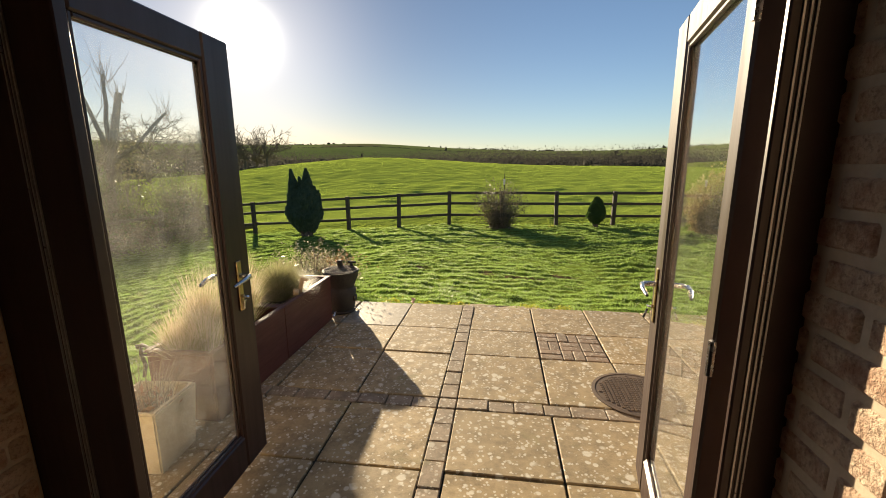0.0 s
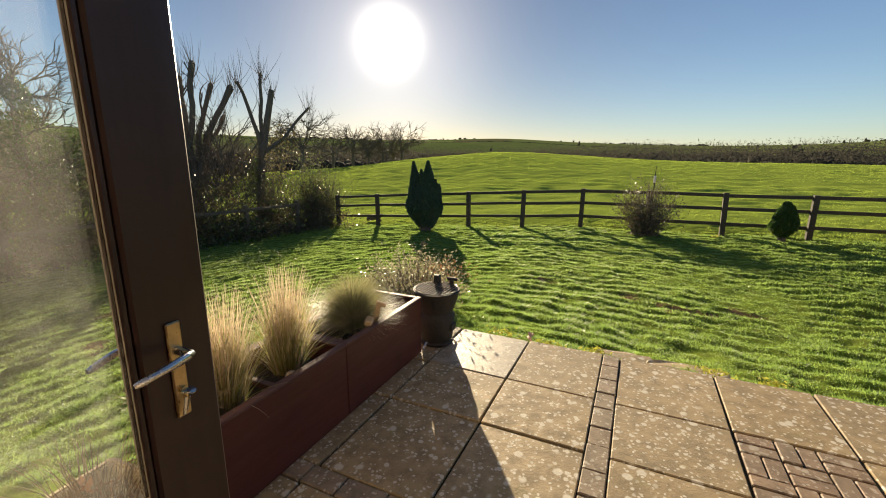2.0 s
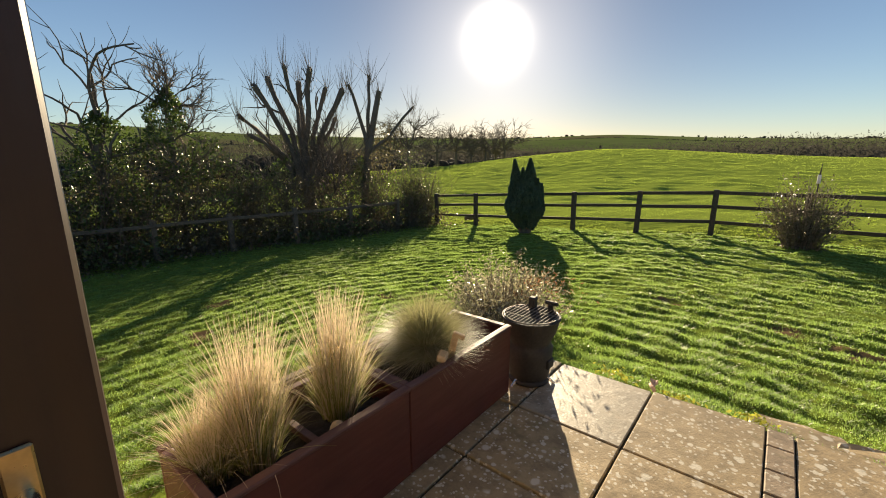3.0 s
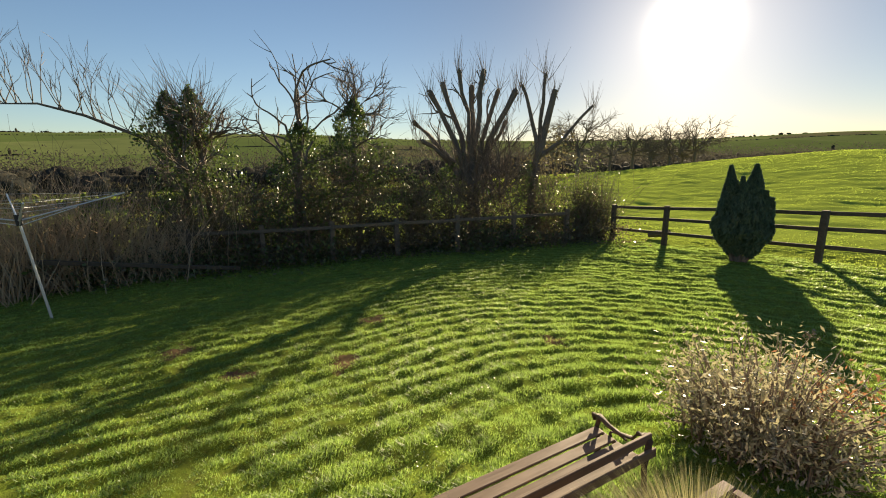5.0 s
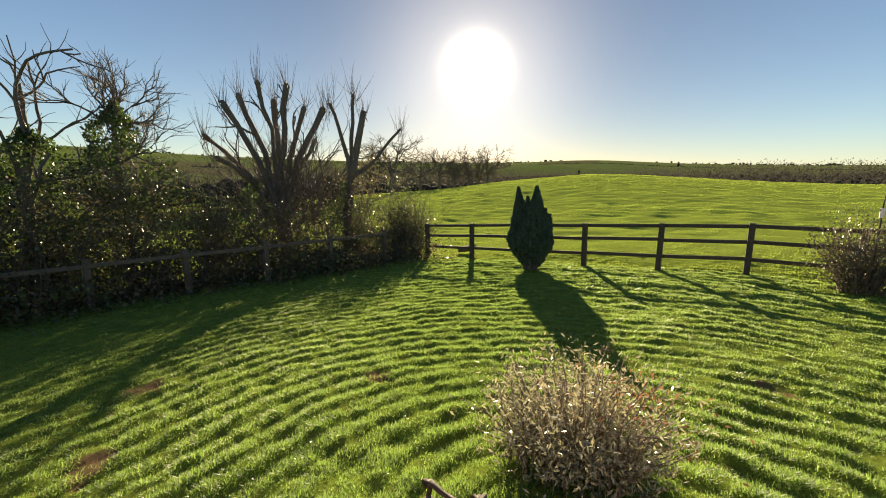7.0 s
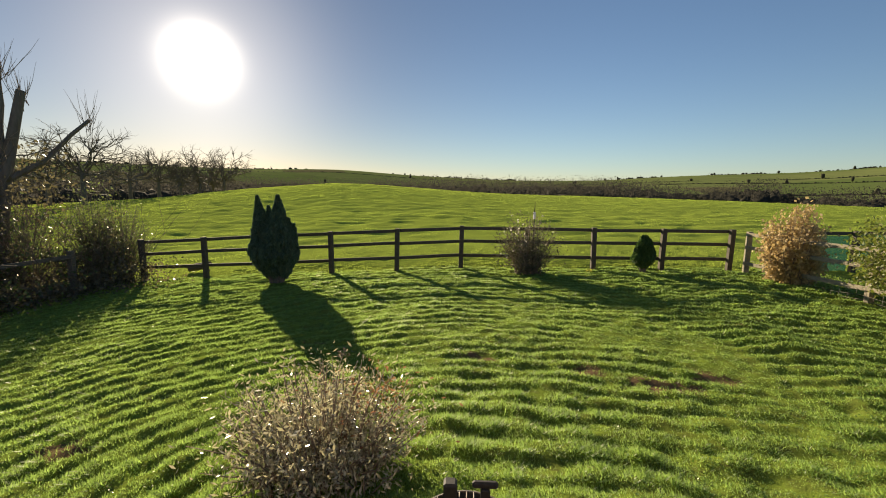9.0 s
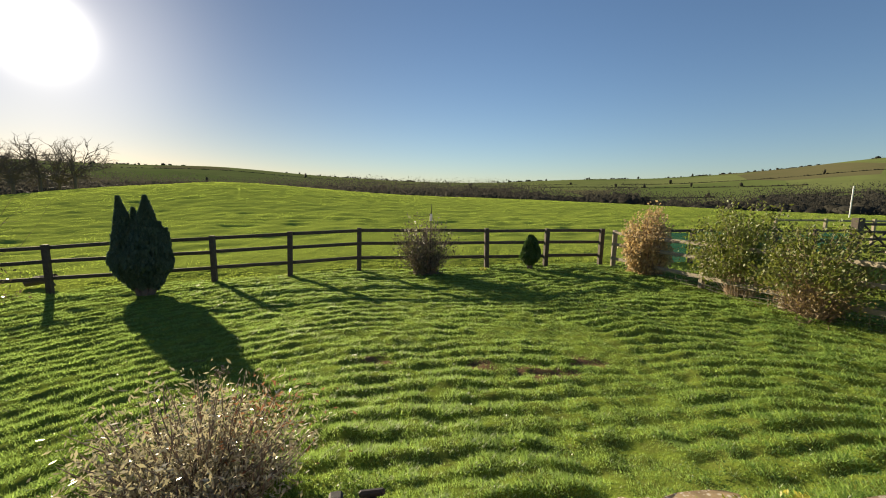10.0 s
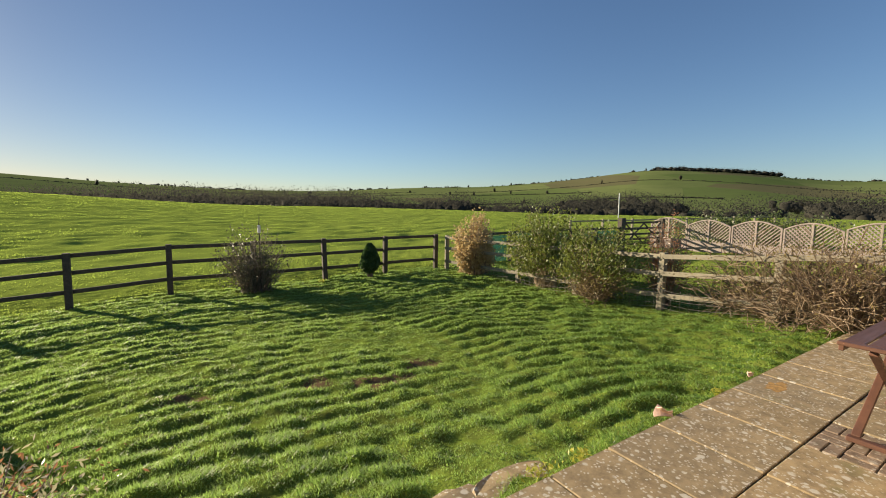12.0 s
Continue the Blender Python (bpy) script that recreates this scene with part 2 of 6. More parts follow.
GREENSTEM = leafy("green_grass_stem", (0.2, 0.24, 0.06), (0.4, 0.36, 0.14), 0.4, 0.5)
FESCUE = leafy("blue_fescue", (0.2, 0.2, 0.1), (0.38, 0.36, 0.2), 0.4, 0.5, (0.42, 0.41, 0.2))
SHRUBLEAF = leafy("silvery_shrub_leaf", (0.1, 0.11, 0.05), (0.7, 0.64, 0.5), 0.35, 0.3, (0.45, 0.42, 0.26))
DARKLEAF = leafy("dark_shrub_leaf", (0.07, 0.07, 0.04), (0.17, 0.15, 0.1), 0.25, 0.42, (0.14, 0.13, 0.05))
RUSTLEAF = leafy("rusty_shrub_leaf", (0.22, 0.09, 0.05), (0.3, 0.16, 0.08), 0.35, 0.4, (0.4, 0.2, 0.1))
TWIG = plain("twig_bark", (0.21, 0.16, 0.12), (0.27, 0.215, 0.17), 12, 0.85)
PALETWIG = plain("pale_twig_bark", (0.48, 0.37, 0.24), (0.36, 0.26, 0.16), 12, 0.8)
HEDGETWIG = plain("dark_hedge_twig", (0.15, 0.11, 0.08), (0.1, 0.075, 0.055), 12, 0.85)
BARK = plain("tree_bark", (0.11, 0.09, 0.075), (0.17, 0.145, 0.115), 5, 0.9, bump=0.9, dist=0.02, fine=25, stretch=(1, 1, 0.25))
OAKTWIG = plain("far_oak_twig", (0.12, 0.095, 0.075), (0.16, 0.13, 0.1), 4, 0.85)
IVY = leafy("ivy_leaf", (0.04, 0.065, 0.02), (0.075, 0.11, 0.03), 0.3, 0.34, (0.13, 0.2, 0.045))
BRAMBLE = leafy("bramble_leaf", (0.08, 0.075, 0.04), (0.15, 0.12, 0.075), 0.4, 0.4, (0.15, 0.13, 0.065))
HOLLY = leafy("hedge_leaf", (0.06, 0.085, 0.035), (0.12, 0.14, 0.06), 0.35, 0.45, (0.2, 0.25, 0.08))
LAUREL = leafy("green_hedge_leaf", (0.08, 0.125, 0.025), (0.19, 0.205, 0.05), 0.35, 0.55, (0.2, 0.24, 0.04))
STRAWTWIG = plain("straw_twig_bark", (0.25, 0.18, 0.11), (0.17, 0.12, 0.075), 12, 0.8)
TANLEAF = leafy("withered_tan_leaf", (0.16, 0.13, 0.045), (0.27, 0.2, 0.085), 0.4, 0.5, (0.3, 0.23, 0.08))
CYPRESS = leafy("cypress_foliage", (0.055, 0.1, 0.065), (0.085, 0.135, 0.085), 0.3, 0.6)
DWARF = leafy("dwarf_conifer_foliage", (0.04, 0.09, 0.02), (0.07, 0.13, 0.025), 0.25, 0.6)
GOLDLEAF = leafy("golden_dry_leaf", (0.4, 0.28, 0.13), (0.56, 0.44, 0.24), 0.35, 0.6, (0.55, 0.41, 0.19))
BLACKIRON = plain("black_enamel", (0.02, 0.02, 0.021), (0.03, 0.028, 0.026), 12, 0.7, 0.0, 0.2)
GRILLWIRE = plain("grill_wire", (0.3, 0.28, 0.26), (0.16, 0.13, 0.11), 30, 0.6, 0.7)
RUSTIRON = plain("rusty_cast_iron", (0.06, 0.05, 0.045), (0.1, 0.065, 0.045), 25, 0.75, 0.3)
DRAINIRON = plain("drain_cover_iron", (0.14, 0.095, 0.065), (0.1, 0.07, 0.05), 20, 0.7, 0.2)
BENCHWOOD = wood_material("old_bench_wood", (0.2, 0.14, 0.1), (0.13, 0.09, 0.065), 0.75, (1, 0.1, 1), 0.6)
TABLEWOOD = wood_material("oiled_table_wood", (0.16, 0.075, 0.045), (0.11, 0.05, 0.032), 0.5, (0.1, 1, 1), 0.3)
TROUGHSTONE = plain("pale_trough_stone", (0.58, 0.49, 0.33), (0.44, 0.37, 0.25), 7, 0.85, bump=0.5, dist=0.008, fine=40)
WHITEMETAL = plain("white_metal_tube", (0.75, 0.76, 0.78), (0.65, 0.66, 0.68), 10, 0.4, 0.4, 0.05)
TRELLISWOOD = wood_material("pinkish_trellis_wood", (0.36, 0.29, 0.255), (0.29, 0.235, 0.205), 0.8)
# fence wood made lighter: skylight on the hedge rails put into the colour
HEDGERAIL = wood_material("old_skylit_rail_wood", (0.17, 0.135, 0.1), (0.11, 0.09, 0.065), 0.85, (1, 1, 1), 0.5)
NET = net_material()
SHARD = plain("pink_clay_shard", (0.62, 0.38, 0.28), (0.7, 0.52, 0.42), 20, 0.8)
PALEWOOD = plain("split_pale_wood", (0.62, 0.47, 0.3), (0.5, 0.36, 0.22), 20, 0.7)
RUSTSTAIN = stain_material()
YELLOW = leafy("yellow_weed_leaf", (0.3, 0.32, 0.04), (0.42, 0.4, 0.08), 0.4, 0.5)
FARTREE = leafy("winter_wood", (0.04, 0.041, 0.034), (0.075, 0.071, 0.056), 0.45, 0.9, (0.065, 0.062, 0.05))
FARHEDGE = leafy("far_hedge", (0.045, 0.048, 0.03), (0.075, 0.07, 0.045), 0.3, 0.9)


# ---------------------------------------------------------------- building helpers
def thing(name, at, label, category, group="", kind=""):
    ob = new(name)
    ob.location = at
    return tagged(ob, label, category, group, kind)


JOINED = ("twigs", "canes", "shoots", "stems", "foliage", "crown", "ivy", "leaves", "blades", "plume", "stem", "stalks", "rusty_leaves", "flowers", "studs", "wires", "twig_mass", "leaf_mass", "rusty_leaf_spray", "stem_mass", "cane_mass", "shoot_mass", "blade_mass", "straw_mass", "flower_mass", "flower_head")


def link_mesh(name, me, material, parent=None, label=""):
    me.materials.append(material)
    ob = new(name, me)
    if parent:
        ob.parent = parent
    if label:
        ob["label"] = label
    if name in JOINED:
        ob["kind"] = "stuff"
    return ob


def part(name, bm, material, parent=None, label="", smooth=False):
    me = bpy.data.meshes.new(name)
    bm.to_mesh(me)
    bm.free()
    if smooth:
        me.shade_smooth()
    return link_mesh(name, me, material, parent, label)


def tri_mesh(name, verts, tris):
    verts, tris = np.asarray(verts, np.float32), np.asarray(tris, np.int32)
    me = bpy.data.meshes.new(name)
    me.vertices.add(len(verts))
    me.vertices.foreach_set("co", verts.ravel())
    me.loops.add(tris.size)
    me.loops.foreach_set("vertex_index", tris.ravel())
    me.polygons.add(len(tris))
    me.polygons.foreach_set("loop_start", np.arange(0, tris.size, tris.shape[1], dtype=np.int32))
    me.update(calc_edges=True)
    return me


def box(bm, lo, hi, bevel=0.0, turn=None):
    lo, hi = Vector(lo), Vector(hi)
    m = Matrix.Translation((lo + hi) / 2) @ Matrix.Diagonal((*(hi - lo), 1))
    got = bmesh.ops.create_cube(bm, size=1.0, matrix=(turn @ m) if turn else m)
    if bevel:
        edges = list({e for v in got["verts"] for e in v.link_edges})
        bmesh.ops.bevel(bm, geom=edges, offset=bevel, segments=1, affect="EDGES")
    return bm


def boxed(lo, hi, bevel=0.0, turn=None):
    return box(bmesh.new(), lo, hi, bevel, turn)


def lathe(bm, profile, n=24, at=(0, 0, 0)):
    """Turns a list of (radius, height) about the upright axis."""
    rings = []
    for r, z in profile:
        rings.append([bm.verts.new((at[0] + r * math.cos(2 * math.pi * k / n), at[1] + r * math.sin(2 * math.pi * k / n), at[2] + z)) for k in range(n)])
    for a, b in zip(rings, rings[1:]):
        for k in range(n):
            bm.faces.new((a[k], a[(k + 1) % n], b[(k + 1) % n], b[k]))
    bm.faces.new(rings[0][::-1])
    bm.faces.new(rings[-1])
    return bm


class Tubes:
    """Collects bent tapering tubes into one mesh."""

    def __init__(self, sides=5):
        self.v, self.f, self.s, self.n = [], [], sides, 0

    def add(self, pts, radii):
        s = self.s
        for i, p in enumerate(pts):
            d = (pts[min(i + 1, len(pts) - 1)] - pts[max(i - 1, 0)]).normalized()
            a = d.orthogonal().normalized()
            b = d.cross(a)
            for k in range(s):
                w = 2 * math.pi * k / s
                self.v.append(p + (a * math.cos(w) + b * math.sin(w)) * radii[i])
            if i:
                o = self.n + (i - 1) * s
                for k in range(s):
                    self.f.append((o + k, o + (k + 1) % s, o + s + (k + 1) % s, o + s + k))
        self.n += len(pts) * s

    def mesh(self, name):
        if not self.f:
            self.add([Vector((0, 0, 0)), Vector((0, 0, 0.02))], [0.004, 0.003])
        me = tri_mesh(name, [tuple(v) for v in self.v], self.f)
        me.shade_smooth()
        return me


def rod(bm, p0, p1, r, n=8, r1=None):
    p0, p1 = Vector(p0), Vector(p1)
    d = p1 - p0
    m = Matrix.Translation((p0 + p1) / 2) @ d.to_track_quat("Z", "Y").to_matrix().to_4x4()
    bmesh.ops.create_cone(bm, cap_ends=True, segments=n, radius1=r, radius2=r if r1 is None else r1, depth=d.length, matrix=m)
    return bm


def unit(n, r):
    d = r.normal(size=(n, 3))
    return d / np.linalg.norm(d, axis=1, keepdims=True)


def leaves(name, centres, length, width, r, droop=None):
    """One mesh of small pointed leaves, turned at random."""
    n = len(centres)
    d, e = unit(n, r), unit(n, r)
    if droop is not None:
        d = d * 0.7 + np.asarray(droop)
        d /= np.linalg.norm(d, axis=1, keepdims=True)
    e = np.cross(d, e)
    e /= np.linalg.norm(e, axis=1, keepdims=True) + 1e-9
    size = r.uniform(0.6, 1.3, (n, 1))
    L, W = d * length * size, e * width * size
    c = np.asarray(centres)
    v = np.stack([c - L / 2, c + W / 2, c + L / 2, c - W / 2], 1).reshape(-1, 3)
    i = np.arange(n)[:, None] * 4
    return tri_mesh(name, v, np.concatenate([i, i + 1, i + 2, i + 3], 1))


def value_noise(x, y, scale, seed=0):
    x, y = np.asarray(x, float) * scale, np.asarray(y, float) * scale
    i, j = np.floor(x), np.floor(y)
    u, w = x - i, y - j
    u, w = u * u * (3 - 2 * u), w * w * (3 - 2 * w)

    def h(a, b):
        q = np.sin(a * 127.1 + b * 311.7 + seed * 74.7) * 43758.5453
        return q - np.floor(q)

    return (h(i, j) * (1 - u) + h(i + 1, j) * u) * (1 - w) + (h(i, j + 1) * (1 - u) + h(i + 1, j + 1) * u) * w


# ---------------------------------------------------------------- ground
EYE_X, EYE_Y = -0.87, 3.08
CREST_AZ = [-180, -90, -60, -38, -29, -17, -10, -2, 5, 20, 37, 48, 60, 80, 110, 180]
CREST_EL = [-3, -3, -2.6, -1.3, -0.1, 0.95, 0.65, 0.1, -0.3, -0.5, -0.85, -1.2, -1.2, -1.2, -2, -3]
LINE_AZ = [-180, -106, -96, -76, -67, -47, -28, -17, -7, 5, 17, 27, 39, 50, 58, 68, 75, 79, 110, 180]
LINE_EL = [3.0, 2.9, 3.3, 3.4, 2.9, 2.5, 2.3, 2.65, 2.0, 1.5, 1.5, 2.1, 2.3, 3.2, 4.3, 3.6, 2.4, 2.4, 2.5, 3.0]


def rounded(az, el, width=5):
    """The table of angles, softened, at every whole degree."""
    fine = np.interp(np.arange(-200, 201), az, el)
    w = np.exp(-0.5 * (np.arange(-12, 13) / width) ** 2)
    return np.convolve(fine, w / w.sum(), "same")


CREST, SKYLINE = rounded(CREST_AZ, CREST_EL, 2.5), rounded(LINE_AZ, LINE_EL, 2.5)


def patio_gap(x, y):
    """How far a place lies outside the paved terrace."""
    return np.hypot(np.maximum(0, -1.45 - x), np.maximum(0, y - 4.66))


BARE = ((1.19, 7.19, 0.3), (-0.75, 7.88, 0.2), (1.84, 7.47, 0.2), (0.5, 7.55, 0.16), (-5.08, 3.78, 0.3), (-5.37, 2.69, 0.2), (-6.71, 2.1, 0.3), (-4.2, 6.1, 0.15), (-6.4, 4.6, 0.22), (-2.9, 8.6, 0.14), (3.3, 9.4, 0.13))


def bare_soil(x, y):
    """1 where the turf is worn away to the soil."""
    wob = 0.55 * (value_noise(x, y, 4.5, 23) - 0.5) + 0.5 * (value_noise(x, y, 11, 24) - 0.5)
    out = np.zeros_like(x)
    for bx, by, q in BARE:
        u = np.hypot((x - bx) / 1.35, y - by) / q
        out = np.maximum(out, np.clip(1.25 - u * 1.1 + wob * 1.9, 0, 1))
    return out


def lane(x, y):
    """Where a place lies across the mower's lanes, which run round the terrace."""
    d = np.hypot(np.maximum(0, np.maximum(-1.45 - x, x - 2.6)), np.maximum(0, y - 4.66))
    d = d + 0.42 * (value_noise(x, y, 0.33, 3) - 0.5) + 0.14 * (value_noise(x, y, 1.1, 4) - 0.5) + 0.06 * (value_noise(x, y, 2.9, 14) - 0.5) + 0.05 * (value_noise(x, y, 8, 15) - 0.5)
    u = d / 0.31
    return u - np.floor(u)


def mow(x, y):
    """The cut turf: 0 in a wheel line, 1 on a ridge, steep on the side towards the terrace."""
    saw = lane(x, y)
    w = np.clip(saw / 0.3, 0, 1) * np.clip((1 - saw) / (0.8 - 0.5 * smooth(2.2, 3.4, x)), 0, 1) ** 0.8
    return np.clip(1.1 * w, 0, 1) * np.clip(1.7 * value_noise(x, y, 0.9, 9) + 0.9 * value_noise(x, y, 3.1, 19) - 0.35, 0.1 + 0.55 * smooth(2.0, 3.2, x), 1.25)


def smooth(a, b, v):
    t = np.clip((v - a) / (b - a), 0, 1)
    return t * t * (3 - 2 * t)


def height(x, y, relief=True):
    x, y = np.asarray(x, float), np.asarray(y, float)
    d = patio_gap(x, y)
    z = -0.05 - 0.45 * (1 - np.exp(-d / 2.2)) - 0.06 * np.maximum(0, -x - 1)
    z = np.maximum(z, -1.35)
    r, az = np.hypot(x - EYE_X, y - EYE_Y), np.degrees(np.arctan2(x - EYE_X, y - EYE_Y))
    crest = 1.58 + 70 * np.tan(np.radians(np.interp(az, np.arange(-200, 201), CREST)))
    line = 1.58 + 720 * np.tan(np.radians(np.interp(az, np.arange(-200, 201), SKYLINE)))
    s = smooth(11, 70, r)
    z = z * (1 - s) + crest * s
    z = z - 9.0 * smooth(70, 170, r)
    z = z * (1 - smooth(170, 720, r)) + line * smooth(170, 720, r)
    z = z - 0.02 * np.maximum(0, r - 720)
    if relief:
        near = 1 - smooth(14, 22, r)
        on = np.clip((d - 0.03) / 0.2, 0, 1)
        z = z + near * on * (0.031 * (1 + 2.0 * smooth(2.2, 3.4, x)) * mow(x, y) - 0.035 + 0.035 * (value_noise(x, y, 1.7, 5) - 0.5) + 0.038 * (value_noise(x, y, 5, 6) - 0.5) + 0.026 * (value_noise(x, y, 9, 16) - 0.5) - 0.012 * bare_soil(x, y))
        z = z + (1 - near) * (0.1 * (value_noise(x, y, 0.9, 7) - 0.5) + 0.13 * (value_noise(x * 0.5, y, 2.0, 17) - 0.5)) * (r < 120)
    return z


def gz(x, y):
    return float(height(np.array([x]), np.array([y]))[0])


def build_ground():
    radii = np.concatenate([np.linspace(0.3, 2.0, 12), np.arange(2.04, 10, 0.042), np.linspace(10.05, 14, 60), np.geomspace(14.05, 75, 170), np.geomspace(78, 2600, 50)])
    a = np.radians(np.concatenate([np.linspace(-118, 88, 500), np.linspace(91, 239, 50)]))
    n_az = len(a)
    R, A = np.meshgrid(radii, a, indexing="ij")
    x, y = EYE_X + R * np.sin(A), EYE_Y + R * np.cos(A)
    v = np.stack([x, y, height(x, y)], -1).reshape(-1, 3)
    i, j = np.meshgrid(np.arange(len(radii) - 1), np.arange(n_az), indexing="ij")
    k = (j + 1) % n_az
    q = np.stack([i * n_az + j, i * n_az + k, (i + 1) * n_az + k, (i + 1) * n_az + j], -1).reshape(-1, 4)
    centre = np.array([[EYE_X, EYE_Y, -0.06]])
    me = tri_mesh("ground", v, q[:, ::-1])
    me.shade_smooth()
    worn = me.attributes.new("bare_soil", "FLOAT", "POINT")
    worn.data.foreach_set("value", bare_soil(v[:, 0], v[:, 1]).astype(np.float32))
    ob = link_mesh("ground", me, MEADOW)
    tagged(ob, "rough mown green lawn running into a grass field and hills", "ground", kind="structure")


build_ground()


def build_grass(n=490000):
    r = rng.uniform(0, 1, n)
    rad = 1.2 + 15 * r ** 1.25
    az = np.radians(rng.uniform(-118, 88, n))
    x, y = EYE_X + rad * np.sin(az), EYE_Y + rad * np.cos(az)
    keep = (patio_gap(x, y) > 0.015) & (x < 8.5) & (y < 14.6) & (x > -13)
    keep &= ~((x > -1.45) & (y < 4.7))
    keep &= bare_soil(x, y) < rng.uniform(0.2, 1.15, n)
    clump = value_noise(x, y, 7, 21) * 0.6 + value_noise(x, y, 16, 22) * 0.4
    keep &= clump > rng.uniform(0.17, 0.47, n)
    x, y, rad, clump = x[keep], y[keep], rad[keep], clump[keep]
    n, per = len(x), 3
    z = height(x, y)
    tall = (0.009 + 0.026 * np.clip(clump - 0.35, 0, 1) + 0.006 * value_noise(x, y, 2.6, 8) ** 2) * (1 + 0.03 * rad)
    tall = tall * (0.55 + 0.7 * np.clip(mow(x, y), 0, 1.1))
    x, y, z, tall, rad = (np.repeat(q, per) for q in (x, y, z, tall, rad))
    m = len(x)
    spread = 0.008 + 0.0012 * rad
    x, y = x + rng.normal(0, 1, m) * spread, y + rng.normal(0, 1, m) * spread
    tall = tall * rng.uniform(0.45, 1.6, m)
    w, lean = rng.uniform(0, 2 * np.pi, m), rng.uniform(0.5, 2.3, m) * tall
    half = (0.0022 + 0.0004 * rad) * rng.uniform(0.5, 1.6, m)
    base = np.stack([x, y, z - 0.008], 1)
    side = np.stack([np.cos(w), np.sin(w), 0 * w], 1) * half[:, None]
    tip = base + np.stack([np.sin(w) * lean, -np.cos(w) * lean, tall + 0.008], 1)
    v = np.stack([base - side, base + side, tip], 1).reshape(-1, 3)
    ob = link_mesh("lawn_grass", tri_mesh("lawn_grass", v, np.arange(3 * m).reshape(-1, 3)), BLADE)
    tagged(ob, "bright green uneven lawn grass in mown lanes", "grass", kind="stuff")


build_grass()


def lawn_clover(n=110000):
    """Low broad-leaved plants that grow in clumps among the grass."""
    r = np.random.default_rng(29)
    rad, az = 1.3 + 9.5 * r.uniform(0, 1, n) ** 0.9, np.radians(r.uniform(-115, 80, n))
    x, y = EYE_X + rad * np.sin(az), EYE_Y + rad * np.cos(az)
    clump = 0.55 * value_noise(x, y, 2.4, 71) + 0.45 * value_noise(x, y, 6.5, 72)
    keep = (patio_gap(x, y) > 0.03) & ~((x > -1.45) & (y < 4.7)) & (x < 6.9) & (y < 14) & (clump > r.uniform(0.44, 0.64, n)) & (bare_soil(x, y) < 0.5)
    x, y = x[keep], y[keep]
    z = height(x, y) + r.uniform(0.004, 0.024, len(x))
    p = np.stack([x, y, z], 1)
    ob = link_mesh("lawn_clover", leaves("lawn_clover", p, 0.016, 0.012, r), CLOVER)
    tagged(ob, "small broad clover leaves in clumps among the lawn grass", "clover", kind="stuff")


lawn_clover()


# ---------------------------------------------------------------- terrace
ROWS_Y = [(3.985, 4.66), (3.445, 3.972), (2.78, 3.432), (2.09, 2.645), (1.215, 2.077)]
COLS_X = [(-1.42, -0.792), (-0.778, -0.187), (-0.173, 0.398), (0.528, 1.127), (1.14, 1.682), (1.695, 2.27), (2.283, 2.87), (2.883, 3.44), (3.453, 4.05), (4.063, 4.66), (4.673, 5.27), (5.283, 5.88), (5.893, 6.5), (6.513, 7.1)]
patio = thing("patio", (0, 0, 0), "weathered beige stone slab patio with lichen spots", "patio", kind="structure")
part("bed", boxed((-1.45, 1.205, -0.09), (7.14, 4.655, -0.018)), BED, patio, "dark mossy joint bed")


def slab_mesh(w, d, h=0.05, bevel=0.005):
    return boxed((-w / 2, -d / 2, -h), (w / 2, d / 2, 0), bevel)


def lay(name, x0, x1, y0, y1, material, drop=0.003, tilt=0.35):
    ob = part(name, slab_mesh(x1 - x0, y1 - y0), material, patio)
    ob.location = ((x0 + x1) / 2, (y0 + y1) / 2, rng.uniform(-drop, drop))
    ob.rotation_euler = (radians(rng.uniform(-tilt, tilt)), radians(rng.uniform(-tilt, tilt)), radians(rng.uniform(-0.3, 0.3)))
    return ob


def weave(x0, y0, x1, y1):
    """A square of small clay pavers in basket weave."""
    nx, ny = 3, 3
    sx, sy = (x1 - x0) / nx, (y1 - y0) / ny
    for i in range(nx):
        for j in range(ny):
            for k in (0, 1):
                a, b = x0 + i * sx, y0 + j * sy
                if (i + j) % 2:
                    lay("paver", a + k * sx / 2 + 0.004, a + (k + 1) * sx / 2 - 0.004, b + 0.004, b + sy - 0.004, INSET, 0.004, 0.8)
                else:
                    lay("paver", a + 0.004, a + sx - 0.004, b + k * sy / 2 + 0.004, b + (k + 1) * sy / 2 - 0.004, INSET, 0.004, 0.8)


for j, (y0, y1) in enumerate(ROWS_Y):
    for i, (x0, x1) in enumerate(COLS_X):
        if j == 1 and i in (4, 7):
            weave(x0, y0, x1, y1)
        else:
            flat = (i, j) == (7, 0)
            lay("slab", x0, x1, y0, y1, WET if (i, j) == (1, 0) else SLAB, 0.0 if flat else 0.003, 0.0 if flat else 0.35)


def sett_run(a, b, n):
    """Cuts a run into n setts of uneven length."""
    cuts = np.cumsum(rng.uniform(0.85, 1.15, n))
    cuts = a + (b - a) * np.concatenate([[0], cuts / cuts[-1]])
    return zip(cuts, cuts[1:])


for a, b in [*sett_run(1.22, 2.652, 8), (2.656, 2.774), *sett_run(2.778, 4.655, 10)]:
    lay("sett", 0.406, 0.52, a + 0.003, b - 0.003, SETT, 0.004, 0.9)
for a, b in [*sett_run(-1.42, 0.4, 9), *sett_run(0.526, 7.1, 33)]:
    lay("sett", a + 0.003, b - 0.003, 2.656, 2.77, SETT, 0.004, 0.9)


